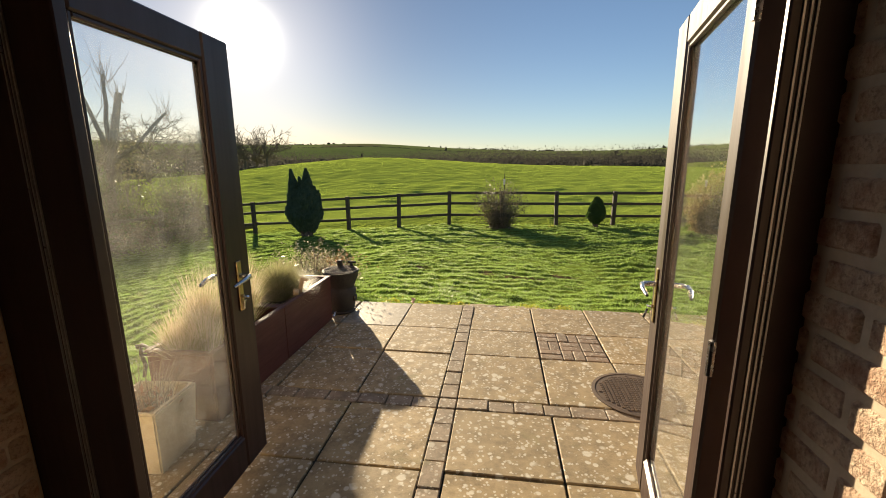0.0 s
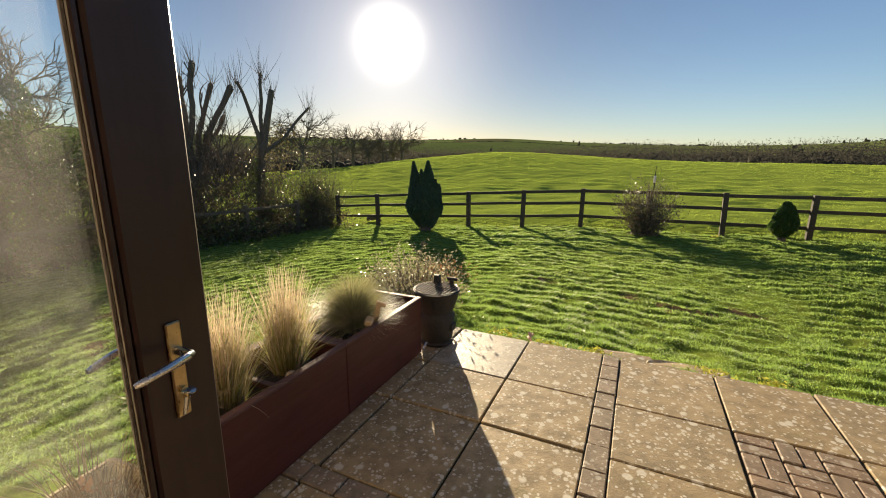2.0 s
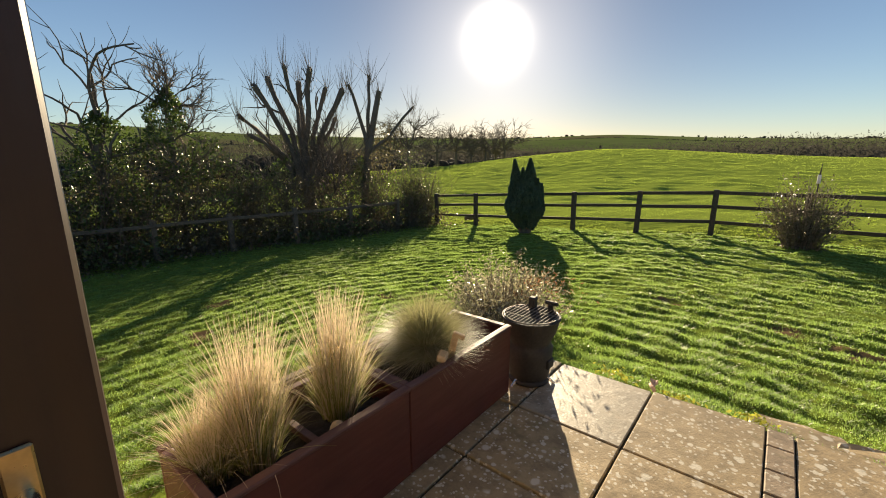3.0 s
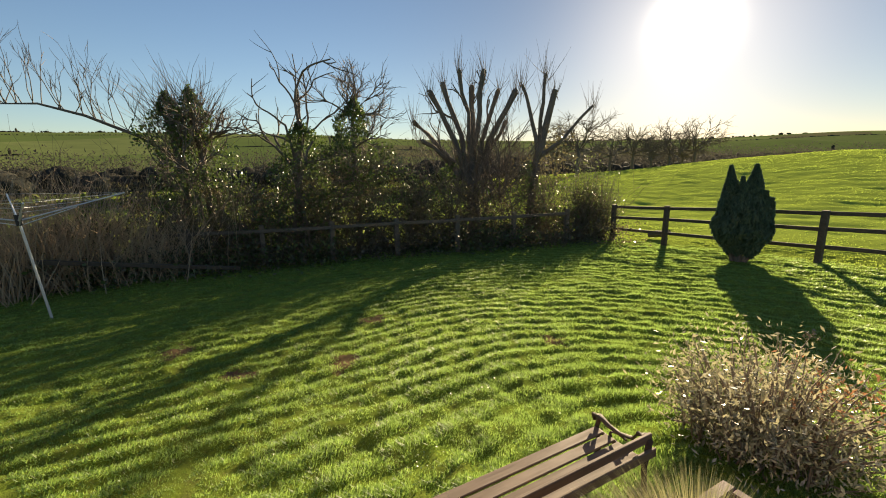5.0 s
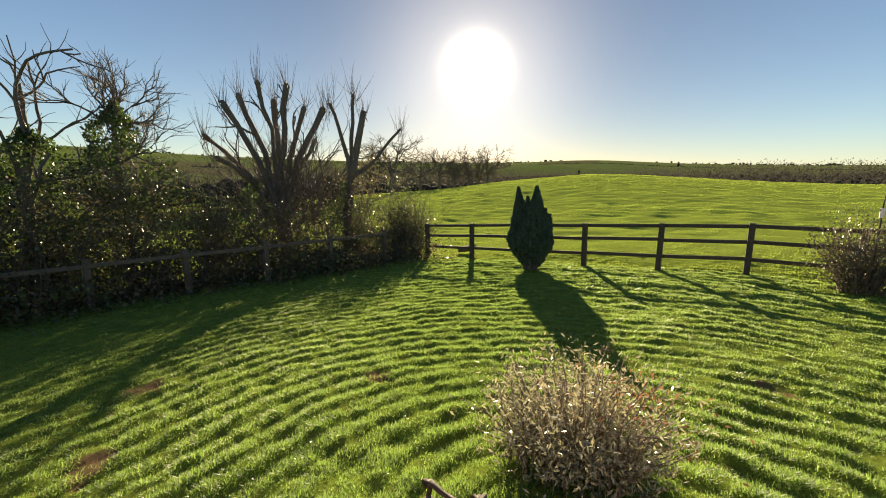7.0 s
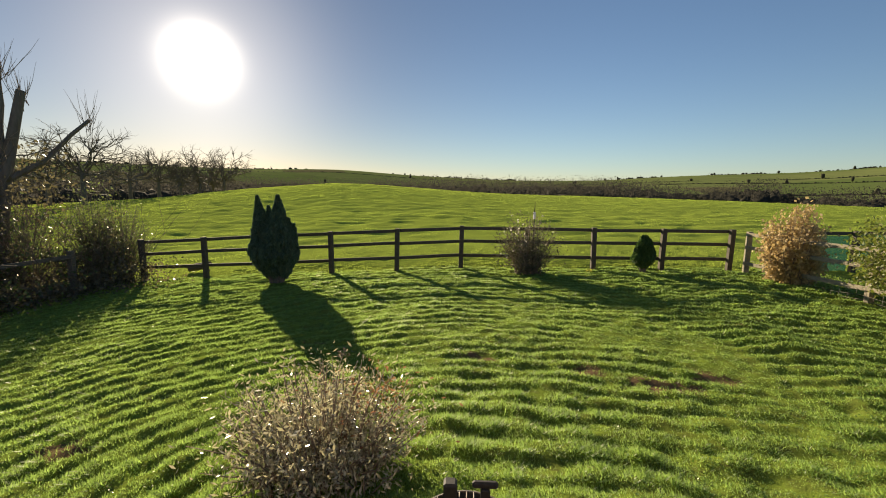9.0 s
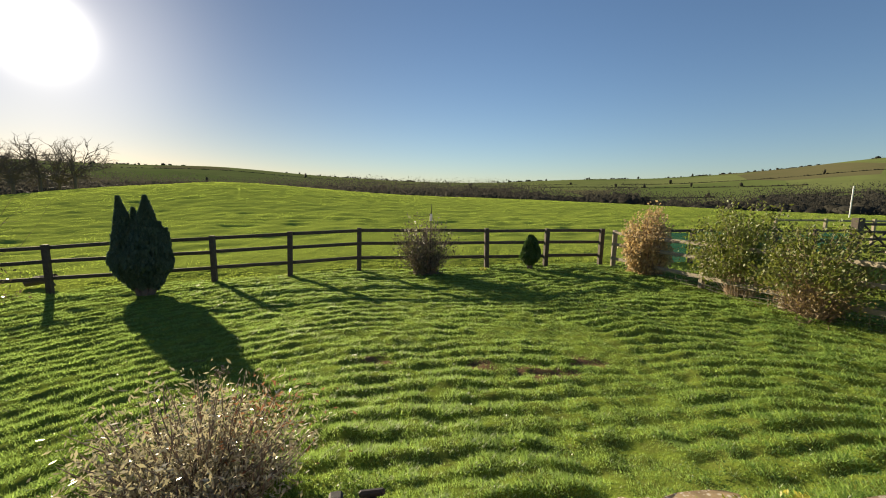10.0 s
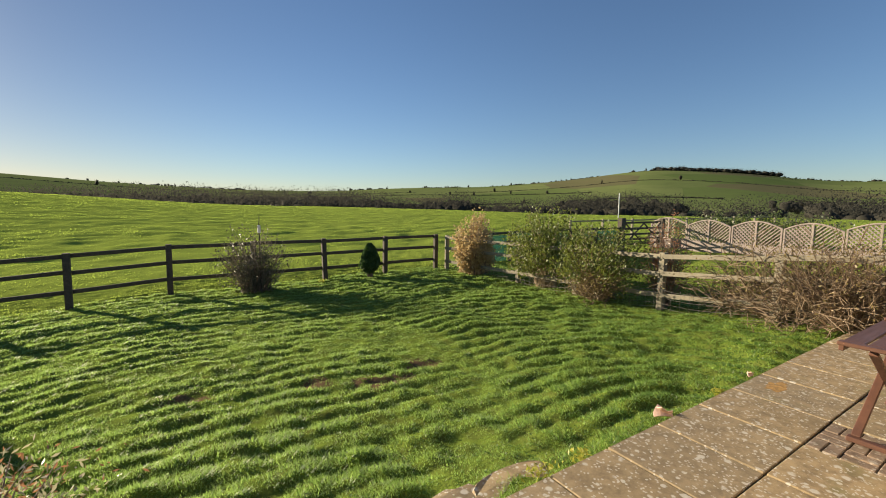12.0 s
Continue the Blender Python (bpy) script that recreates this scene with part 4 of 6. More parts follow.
# ---------------------------------------------------------------- old bench behind the planters
bench = thing("garden_bench", (-1.88, 3.79, gz(-1.95, 3.9)), "old weathered wooden bench with scrolled cast iron ends", "bench")
for k, (bx, bz) in enumerate(((0.0, 0.58), (0.04, 0.47))):
    part("back_slat", boxed((bx - 0.013, -0.72, bz - 0.04), (bx + 0.013, 0.72, bz + 0.04), 0.006), BENCHWOOD, bench)
for k in range(4):
    bx = -0.06 - 0.1 * k
    part("seat_slat", boxed((bx - 0.042, -0.68, 0.37), (bx + 0.042, 0.68, 0.392), 0.006), BENCHWOOD, bench)
for ey in (-0.69, 0.69):
    t = Tubes(8)
    arm = [Vector((0.02, ey, 0.02)), Vector((0.0, ey, 0.3)), Vector((0.02, ey, 0.57)), Vector((-0.02, ey, 0.6)), Vector((-0.06, ey, 0.58)), Vector((-0.1, ey, 0.5)), Vector((-0.2, ey, 0.46)), Vector((-0.3, ey, 0.47)), Vector((-0.38, ey, 0.51)), Vector((-0.43, ey, 0.49)), Vector((-0.42, ey, 0.44))]
    t.add(arm, [0.016, 0.018, 0.02, 0.02, 0.017, 0.015, 0.015, 0.017, 0.02, 0.019, 0.012])
    t.add([Vector((-0.4, ey, 0.02)), Vector((-0.36, ey, 0.2)), Vector((-0.4, ey, 0.36)), Vector((-0.38, ey, 0.49))], [0.016, 0.016, 0.016, 0.014])
    t.add([Vector((0.0, ey, 0.36)), Vector((-0.2, ey, 0.33)), Vector((-0.4, ey, 0.36))], [0.014, 0.014, 0.014])
    ring = [Vector((-0.2 + 0.08 * math.cos(w), ey, 0.4 + 0.05 * math.sin(w))) for w in np.linspace(0, 2 * math.pi, 15)]
    t.add(ring, [0.009] * 15)
    link_mesh("iron_end", t.mesh("iron_end"), RUSTIRON, bench, "scrolled cast iron end")
bench.scale = (0.78, 1, 0.6)

# ---------------------------------------------------------------- patio table
table = thing("garden_table", (3.72, 3.42, 0.0), "dark oiled slatted wooden folding table on the slabs", "table")
for k in range(9):
    py = -0.42 + 0.105 * k
    part("slat", boxed((-0.54, py - 0.044, 0.69), (0.54, py + 0.044, 0.71), 0.004), TABLEWOOD, table)
for sx in (-1, 1):
    part("end_board", boxed((min(sx * 0.545, sx * 0.62), -0.5, 0.685), (max(sx * 0.545, sx * 0.62), 0.5, 0.712), 0.006), TABLEWOOD, table)
for py in (-0.505, 0.475):
    part("apron", boxed((-0.544, py, 0.63), (0.544, py + 0.03, 0.688), 0.004), TABLEWOOD, table)
for py in (-0.36, 0.36):
    for sx in (-1, 1):
        a, b = Vector((sx * 0.48, py + sx * 0.02, 0.64)), Vector((-sx * 0.48, py + sx * 0.02, 0.03))
        d = b - a
        m = Matrix.Translation((a + b) / 2) @ d.to_track_quat("Z", "Y").to_matrix().to_4x4()
        part("leg", boxed((-0.025, -0.014, -d.length / 2), (0.025, 0.014, d.length / 2), 0.004, m), TABLEWOOD, table)
for sx in (-1, 1):
    part("foot_bar", boxed((sx * 0.5 - 0.028, -0.42, 0.0), (sx * 0.5 + 0.028, 0.42, 0.035), 0.005), TABLEWOOD, table)


# ---------------------------------------------------------------- bits on and by the terrace
def shard(x, y, z, s, turn, label):
    """Two curved pieces of a broken pot wall, leaning together."""
    ob = thing("clay_shard", (x, y, z), label, "shard", "broken pot shards")
    ob.rotation_euler = (0, 0, radians(turn))
    for lean, size, dx in ((52, 1.0, 0.0), (-38, 0.8, 0.35)):
        bm = bmesh.new()
        rows = []
        for k in range(7):
            u = k / 6 - 0.5
            tall = size * s * (0.75 - 0.9 * abs(u - 0.12) + 0.12 * math.sin(9 * u))
            rows.append([bm.verts.new((0.35 * s * u * u * 4 * 0.5 + e * 0.008, u * s * size * 1.3, h)) for e, h in ((0, 0), (0, tall), (1, tall), (1, 0))])
        for a, b in zip(rows, rows[1:]):
            for q in range(4):
                bm.faces.new((a[q], a[(q + 1) % 4], b[(q + 1) % 4], b[q]))
        bm.faces.new(rows[0][::-1])
        bm.faces.new(rows[-1])
        bm.transform(pose(dx * s, 0, 0.004, 0, lean, 12 * lean / 40))
        bmesh.ops.recalc_face_normals(bm, faces=bm.faces)
        part("fragment", bm, SHARD, ob)


shard(2.47, 4.71, -0.02, 0.115, 40, "pinkish broken clay shard at the patio edge")
shard(3.95, 4.69, -0.01, 0.06, 70, "small orange clay shard at the patio edge")
shard(-0.22, 4.75, -0.02, 0.08, 10, "pale broken clay shard in the grass by the patio")
bm = bmesh.new()
for k in range(28):
    w = 2 * math.pi * k / 28
    q = 0.1 + 0.07 * noise.noise(Vector((math.cos(w) * 2.4, math.sin(w) * 2.4, 3)))
    bm.verts.new((1.5 * q * math.cos(w), 0.7 * q * math.sin(w), 0))
bm.faces.new(bm.verts)
stain = part("rust_stain", bm, RUSTSTAIN)
stain.location = (3.83, 4.45, 0.0015)
tagged(stain, "orange rust stain on the paving slab", "stain")
r3 = np.random.default_rng(31)
for wx, wy, sz in ((0.35, 4.72, 0.1), (1.15, 4.74, 0.12), (-0.45, 4.78, 0.12), (1.5, 4.72, 0.08), (-0.05, 4.7, 0.07), (3.3, 4.7, 0.07)):
    weed = thing("edge_weed", (wx, wy, -0.05), "low yellow-green weed at the patio edge", "weed", "weeds along the patio")
    c = np.stack([r3.normal(0, sz * 0.6, 90), r3.normal(0, sz * 0.25, 90), r3.uniform(0.0, 0.06, 90)], 1)
    link_mesh("leaf_mass", leaves("leaves", c, 0.035, 0.014, r3), YELLOW, weed)


def edge_stone(x, y, a, b, seed):
    """A flat sunken stone with a broken outline."""
    ob = thing("edge_stone", (x, y, -0.172), "flat lichened stone sunk in the grass by the patio", "stone", "sunken edge stones")
    bm = bmesh.new()
    rings = []
    for z, k in ((0.0, 1.02), (0.075, 1.0), (0.09, 0.94)):
        rings.append([bm.verts.new((k * a * math.cos(w) * (1 + 0.18 * noise.noise(Vector((3 * math.cos(w), 3 * math.sin(w), seed)))), k * b * math.sin(w) * (1 + 0.18 * noise.noise(Vector((3 * math.cos(w), 3 * math.sin(w), seed)))), z + 0.008 * math.sin(3 * w))) for w in np.linspace(0, 2 * np.pi, 18, endpoint=False)])
    for p, q in zip(rings, rings[1:]):
        for i in range(18):
            bm.faces.new((p[i], p[(i + 1) % 18], q[(i + 1) % 18], q[i]))
    bm.faces.new(rings[-1])
    part("stone", bm, SLAB, ob)


edge_stone(1.0, 4.83, 0.3, 0.14, 2.0)
edge_stone(0.55, 4.86, 0.24, 0.12, 5.0)


# ---------------------------------------------------------------- trees and shrubs
def spot(az, dist):
    """The place on the ground in a direction (degrees from north) and distance from the terrace."""
    a = radians(az)
    return EYE_X + dist * math.sin(a), EYE_Y + dist * math.cos(a)


def wander(p, d, length, steps, r, bend=0.18, up=0.0):
    pts, p, d = [p.copy()], p.copy(), d.normalized()
    for _ in range(steps):
        d = (d + Vector(r.normal(0, bend, 3)) + Vector((0, 0, up))).normalized()
        p = p + d * (length / steps)
        pts.append(p.copy())
    return pts, d


def limb(buf, fine, p, d, length, radius, level, r, kids=(3, 3, 3), shrink=0.62, spread=0.75, bend=0.14, up=0.05, thin=0.012):
    steps = 5 if level < 2 else 3
    pts, end = wander(p, d, length, steps, r, bend, up)
    tip = radius * (0.58 if level < len(kids) else 0.35)
    radii = [radius + (tip - radius) * k / steps for k in range(steps + 1)]
    (fine if radius < thin else buf).add(pts, radii)
    if level >= len(kids):
        return
    for k in range(kids[level]):
        at = pts[max(1, steps - int(r.integers(0, 3)))]
        side = Vector(r.normal(0, 1, 3))
        side = (side - end * side.dot(end)).normalized()
        go = (end + side * spread * r.uniform(0.5, 1.3)).normalized()
        limb(buf, fine, at, go, length * shrink * r.uniform(0.7, 1.2), max(radius * 0.6, 0.007), level + 1, r, kids, shrink, spread, bend, up, thin)


def ivy_on(tree, paths, count, reach, r, size=0.085, name="ivy"):
    """Leaves clothing the lower stems of a tree."""
    c = []
    for _ in range(count):
        a, b = paths[r.integers(len(paths))]
        t = r.uniform() ** 0.9
        p = a.lerp(b, 1.12 * t)
        w = r.uniform(0, 2 * np.pi)
        out = Vector((math.cos(w), math.sin(w), 0))
        if noise.noise(p * 1.9 + out * 1.3) < -0.12:
            continue
        q = reach * (0.75 + 0.5 * t) * (1.04 - t ** 4) * (0.35 + 0.75 * math.sqrt(r.uniform())) * (0.5 + 1.2 * abs(noise.noise(p * 1.1 + out * 0.6)))
        c.append((p.x + q * math.cos(w), p.y + q * math.sin(w), p.z + r.normal(0, 0.05)))
    return link_mesh(name, leaves(name, np.array(c), size, size * 0.75, r), IVY, tree, "glossy dark ivy")


def pollard(x, y):
    r = np.random.default_rng(41)
    z = gz(x, y)
    tree = thing("pollard_tree", (x, y, z), "leafless pollarded tree with thick cut limbs and thin shoots", "tree")
    big, fine = Tubes(7), Tubes(3)
    across, depth = Vector((0.58, 0.815, 0)), Vector((-0.815, 0.58, 0))
    trunk, _ = wander(Vector((0, 0, -0.1)), Vector((0, 0, 1)), 1.6, 4, r, 0.05)
    big.add(trunk, [0.26, 0.23, 0.22, 0.23, 0.24])
    ends = []
    fork = trunk[-1]
    for s, d, top, rad in ((-2.3, 0.2, 3.6, 0.07), (-1.6, -0.5, 4.4, 0.075), (-1.25, 0.4, 4.75, 0.08), (-0.6, -0.3, 5.0, 0.06), (-0.2, 0.5, 4.65, 0.085), (0.25, -0.4, 4.95, 0.08), (0.75, 0.4, 4.5, 0.07), (1.35, 0.1, 4.45, 0.085), (-1.9, -0.3, 3.0, 0.06), (1.05, 0.6, 3.6, 0.06)):
        goal = across * s + depth * d + Vector((0, 0, top))
        pts = [fork.lerp(goal, k / 6) + across * (-0.07 * s * math.sin(math.pi * k / 6)) + Vector(r.normal(0, 0.045, 3)) * (0 < k < 6) for k in range(7)]
        big.add(pts, [rad * (1.35 - 0.35 * k / 6) for k in range(6)] + [rad * 1.3])
        big.add([pts[-1], pts[-1] + Vector((0, 0, 0.07))], [rad * 1.25, rad * 0.6])
        ends.append((pts[-1], rad))
        if r.uniform() < 0.7:
            q = pts[4]
            limb(big, fine, q, (pts[5] - pts[4]).normalized() + Vector(r.normal(0, 0.5, 3)), 0.8, 0.04, 1, r, (0, 2, 2))
    # second stem beside it
    foot = across * 1.95 + Vector((0, 0, -0.1))
    stem = [foot, foot + across * 0.1 + Vector((0, 0, 1.6)), foot + across * 0.25 + Vector((0, 0, 2.6)), foot + across * 0.75 + Vector((0, 0, 4.55))]
    big.add(stem, [0.17, 0.15, 0.14, 0.1])
    ends.append((stem[-1], 0.1))
    for goal, rad in ((across * 1.0 + Vector((0, 0, 4.6)), 0.07), (across * 3.35 + Vector((0, 0, 4.0)), 0.06), (across * 1.7 + Vector((0, 0, 4.9)), 0.07)):
        a = stem[2]
        goal = goal + across * 0.6
        pts = [a.lerp(goal, k / 5) + Vector((0, 0, 0.2 * math.sin(math.pi * k / 5))) * (-1 if goal.z < 4.2 else 1) + Vector(r.normal(0, 0.04, 3)) for k in range(6)]
        big.add(pts, [rad * (1.2 - 0.1 * k) for k in range(6)])
        ends.append((pts[-1], rad))
    for e, rad in ends:
        for _ in range(24):
            d = Vector((0, 0, 1)) + Vector(r.normal(0, 0.42, 3))
            pts, _ = wander(e + Vector((*r.normal(0, 0.06, 2), -abs(r.normal(0, 0.3)))), d, r.uniform(0.3, 1.15), 4, r, 0.1, 0.12)
            fine.add(pts, [0.009, 0.008, 0.006, 0.004, 0.002])
    for _ in range(95):
        d = across * r.uniform(-1.5, 1.3) + depth * r.normal(0, 0.4) + Vector((0, 0, r.uniform(0.25, 1.2)))
        limb(big, fine, fork + across * r.uniform(-0.9, 1.5) + Vector((0, 0, r.uniform(-1.2, 0.8))), d, r.uniform(0.8, 1.7), 0.022, 1, r, (0, 3, 3), 0.65, 0.7, 0.16, 0.1)
    link_mesh("trunk", big.mesh("trunk"), BARK, tree)
    link_mesh("shoot_mass", fine.mesh("shoots"), TWIG, tree, "thin upright winter shoots")
    ivy_on(tree, [(Vector((-0.2, 0, -0.3)), Vector((-0.4, 0, 2.0))), (across * -2.9 + Vector((0, 0, 0.2)), across * -0.7 + Vector((0, 0, 2.3))), (across * -2.9 + Vector((0, 0, 0.2)), across * -0.7 + Vector((0, 0, 2.3))), (foot, foot + Vector((0, 0, 2.2)))], 6500, 0.5, r)
    tree.scale = (1.03, 1.03, 1.2)


def ivy_tree(x, y, seed, label, stems, height_m, ivy_top, ivy_n, ivy_reach, kids, spread, lean=(0, 0), twig_len=0.5, limb_r=0.07, crown=1.4, limbs=7, shoots=0):
    r = np.random.default_rng(seed)
    z = gz(x, y)
    tree = thing("ivy_clad_tree", (x, y, z), label, "tree", "hedgerow trees")
    big, fine = Tubes(6), Tubes(3)
    paths = []
    for k in range(stems):
        a = Vector((r.normal(0, 0.12) * stems, r.normal(0, 0.12) * stems + 0.9 * (k - (stems - 1) / 2), -0.1))
        top = a + Vector((lean[0], lean[1], ivy_top * r.uniform(0.85, 1.0)))
        pts = [a.lerp(top, q / 4) + Vector(r.normal(0, 0.05, 3)) for q in range(5)]
        big.add(pts, [limb_r * 1.9, limb_r * 1.7, limb_r * 1.5, limb_r * 1.35, limb_r * 1.2])
        paths.append((a, top))
        d = (top - a).normalized()
        for _ in range(limbs):
            go = d + Vector(r.normal(0, spread, 3)) * Vector((1, 1, 0.3))
            limb(big, fine, pts[int(r.integers(2, 5))], go, crown * r.uniform(0.5, 0.75), limb_r * 0.6, 0, r, kids, twig_len, 0.7, 0.17, 0.06, 0.012)
        for _ in range(shoots):
            go = Vector((r.normal(0, 0.55), r.normal(0, 0.7), 1))
            q, _ = wander(pts[4].lerp(pts[3], r.uniform(0, 1.2)) + Vector(r.normal(0, 0.18, 3)), go, r.uniform(0.7, 1.9), 4, r, 0.1, 0.03)
            fine.add(q, [0.01, 0.009, 0.007, 0.005, 0.003])
    link_mesh("trunk", big.mesh("trunk"), BARK, tree)
    link_mesh("twig_mass", fine.mesh("twigs"), TWIG, tree, "fine bare winter twigs")
    ivy_on(tree, paths, ivy_n, ivy_reach, r)
    return tree


pollard(*spot(-57.5, 15.6))
ivy_tree(*spot(-74, 13.6), 52, "ivy-clad hedgerow tree with a fine twiggy crown", 1, 6.0, 4.7, 15000, 1.35, (4, 4, 3), 1.5, twig_len=0.72, limb_r=0.055, crown=1.3, limbs=20, shoots=40)
ivy_tree(*spot(-83.5, 14.2), 63, "bare antler-limbed hedgerow tree with ivy on its trunk", 1, 7.4, 4.3, 10000, 1.15, (2, 2, 2), 0.6, (0.2, 0.3), 0.72, 0.1, crown=2.6, limbs=7)
ivy_tree(*spot(-92.5, 14.6), 71, "spreading hedgerow tree with two ivy-clad stems", 2, 6.2, 4.6, 15000, 1.1, (3, 3, 3), 0.9, (0, -0.3), 0.7, 0.07, crown=1.6, limbs=7, shoots=150)


def long_bough(x, y):
    r = np.random.default_rng(83)
    tree = thing("leaning_bough", (x, y, gz(x, y)), "long bare bough reaching out of the hedge with thin shoots", "tree", "hedgerow trees")
    big, fine = Tubes(6), Tubes(3)
    pts = [Vector((0, 0.2, 0)), Vector((0.1, 0.0, 2.0)), Vector((0.15, -0.8, 3.0)), Vector((0.2, -1.8, 3.7)), Vector((0.25, -2.9, 4.2)), Vector((0.3, -3.8, 4.45)), Vector((0.3, -4.6, 4.4))]
    big.add(pts, [0.085, 0.075, 0.06, 0.05, 0.04, 0.028, 0.014])
    for k in range(34):
        i = int(r.integers(2, 6))
        p = pts[i].lerp(pts[i + 1], r.uniform())
        limb(big, fine, p, Vector((r.normal(0, 0.3), r.normal(-0.15, 0.35), 1)), r.uniform(0.5, 1.2), 0.012, 1, r, (0, 3, 2), 0.6, 0.45, 0.1, 0.08)
    link_mesh("trunk", big.mesh("trunk"), BARK, tree)
    link_mesh("shoot_mass", fine.mesh("shoots"), TWIG, tree, "thin upright winter shoots")


long_bough(*spot(-91, 14.9))


# ---------------------------------------------------------------- hedge on the west side
def hedge_line(s):
    """A place along the hedge, 0 at the field corner and 1 at its far end."""
    return -10.5 - 3.6 * s - 0.9 * math.sin(math.pi * s), 14.3 - 18.0 * s


def build_hedge():
    r = np.random.default_rng(91)
    hedge = thing("bramble_hedge", (0, 0, 0), "dense dark winter hedge of bramble and ivy along the fence", "hedge", kind="stuff")
    n = 78000
    s, q = r.uniform(0, 1, n), r.normal(0, 0.5, n)
    px, py = -10.9 - 3.6 * s - 0.9 * np.sin(np.pi * s) + q, 14.3 - 18.0 * s
    top = 2.75 + 1.5 * (value_noise(py, s * 0, 0.55, 31) - 0.5) + 1.1 * (value_noise(py, q, 1.7, 32) - 0.5) + 0.5 * (value_noise(py, q, 5, 33) - 0.5)
    top = top * (0.58 + 0.42 * smooth(0.15, 0.42, s)) * (1 - 0.22 * np.abs(q))
    u = r.uniform(0, 1, n) ** 1.7
    pz = height(px, py, False) + top * u
    lump = value_noise(py, pz, 2.1, 45) * 0.6 + value_noise(px * 2 + py, pz, 5.2, 46) * 0.4
    keep = lump > 0.2 + 0.42 * u
    px, py, pz = px[keep], py[keep], pz[keep]
    low = pz - height(px, py, False) < 0.75
    px = np.where(low & (r.uniform(0, 1, len(px)) < 0.4), px + r.uniform(0.6, 1.6, len(px)), px)
    link_mesh("foliage", leaves("foliage", np.stack([px, py, pz], 1), 0.085, 0.05, r), BRAMBLE, hedge)
    pick = value_noise(py, pz, 0.8, 44) > 0.52
    link_mesh("ivy", leaves("ivy", np.stack([px, py, pz], 1)[pick][:12000] + np.array([0.25, 0, 0]), 0.09, 0.07, r), IVY, hedge, "glossy ivy patches")
    t, pale = Tubes(3), Tubes(3)
    for k in range(850):
        s = r.uniform()
        hx, hy = hedge_line(s)
        hx += r.normal(0.1, 0.4)
        pts, _ = wander(Vector((hx, hy, gz(hx, hy))), Vector((r.normal(0.05, 0.35), r.normal(0, 0.35), 1)), r.uniform(1.4, 3.9), 5, r, 0.24, -0.02)
        (pale if (s > 0.62 and r.uniform() < 0.6) else t).add(pts, [0.01, 0.008, 0.006, 0.005, 0.003, 0.002])
    for k in range(1000):
        s = 0.85 * r.uniform() ** 0.7
        hx, hy = hedge_line(s)
        hx += r.normal(-0.5, 0.6)
        pts, _ = wander(Vector((hx, hy, gz(hx, hy) + r.uniform(0.2, 2.3))), Vector((r.normal(0, 0.7), r.normal(0, 0.7), 1)), r.uniform(0.8, 2.0), 5, r, 0.24, 0.0)
        t.add(pts, [0.008, 0.007, 0.005, 0.004, 0.003, 0.002])
    n = 13000
    s = r.uniform(0, 0.8, n)
    bx, by = -12.4 - 3.6 * s + r.normal(0, 0.5, n), 14.6 - 18.0 * s
    bz = height(bx, by, False) + 3.1 * r.uniform(0, 1, n) * (0.5 + 0.8 * value_noise(by, s * 0, 0.7, 35))
    link_mesh("foliage", leaves("foliage", np.stack([bx, by, bz], 1), 0.11, 0.06, r), BRAMBLE, hedge)
    link_mesh("stem_mass", t.mesh("stems"), HEDGETWIG, hedge)
    link_mesh("cane_mass", pale.mesh("canes"), PALETWIG, hedge, "tan bramble canes")


build_hedge()


def cane_clump(x, y, n, tall, seed, label, spread=0.5):
    r = np.random.default_rng(seed)
    ob = thing("cane_thicket", (x, y, gz(x, y)), label, "thicket", "cane thickets")
    t = Tubes(3)
    for _ in range(n):
        pts, _ = wander(Vector((r.normal(0, spread), r.normal(0, spread), 0)), Vector((r.normal(0, 0.28), r.normal(0, 0.28), 1)), tall * r.uniform(0.5, 1.1), 5, r, 0.12, 0.0)
        t.add(pts, [0.011, 0.01, 0.008, 0.006, 0.004, 0.002])
        if r.uniform() < 0.5:
            q, _ = wander(pts[3], Vector((r.normal(0, 0.6), r.normal(0, 0.6), 0.7)), tall * 0.3, 3, r, 0.2)
            t.add(q, [0.005, 0.004, 0.003, 0.002])
    link_mesh("cane_mass", t.mesh("canes"), PALETWIG, ob)


cane_clump(*spot(-106, 12.9), 420, 2.6, 5, "tall thicket of upright straw-coloured canes", 0.55)
cane_clump(*spot(-99, 12.6), 300, 1.9, 6, "tangled tan bramble canes in front of the hedge", 0.6)
cane_clump(*spot(-112, 12.4), 350, 2.7, 7, "tall thicket of upright straw-coloured canes", 0.6)


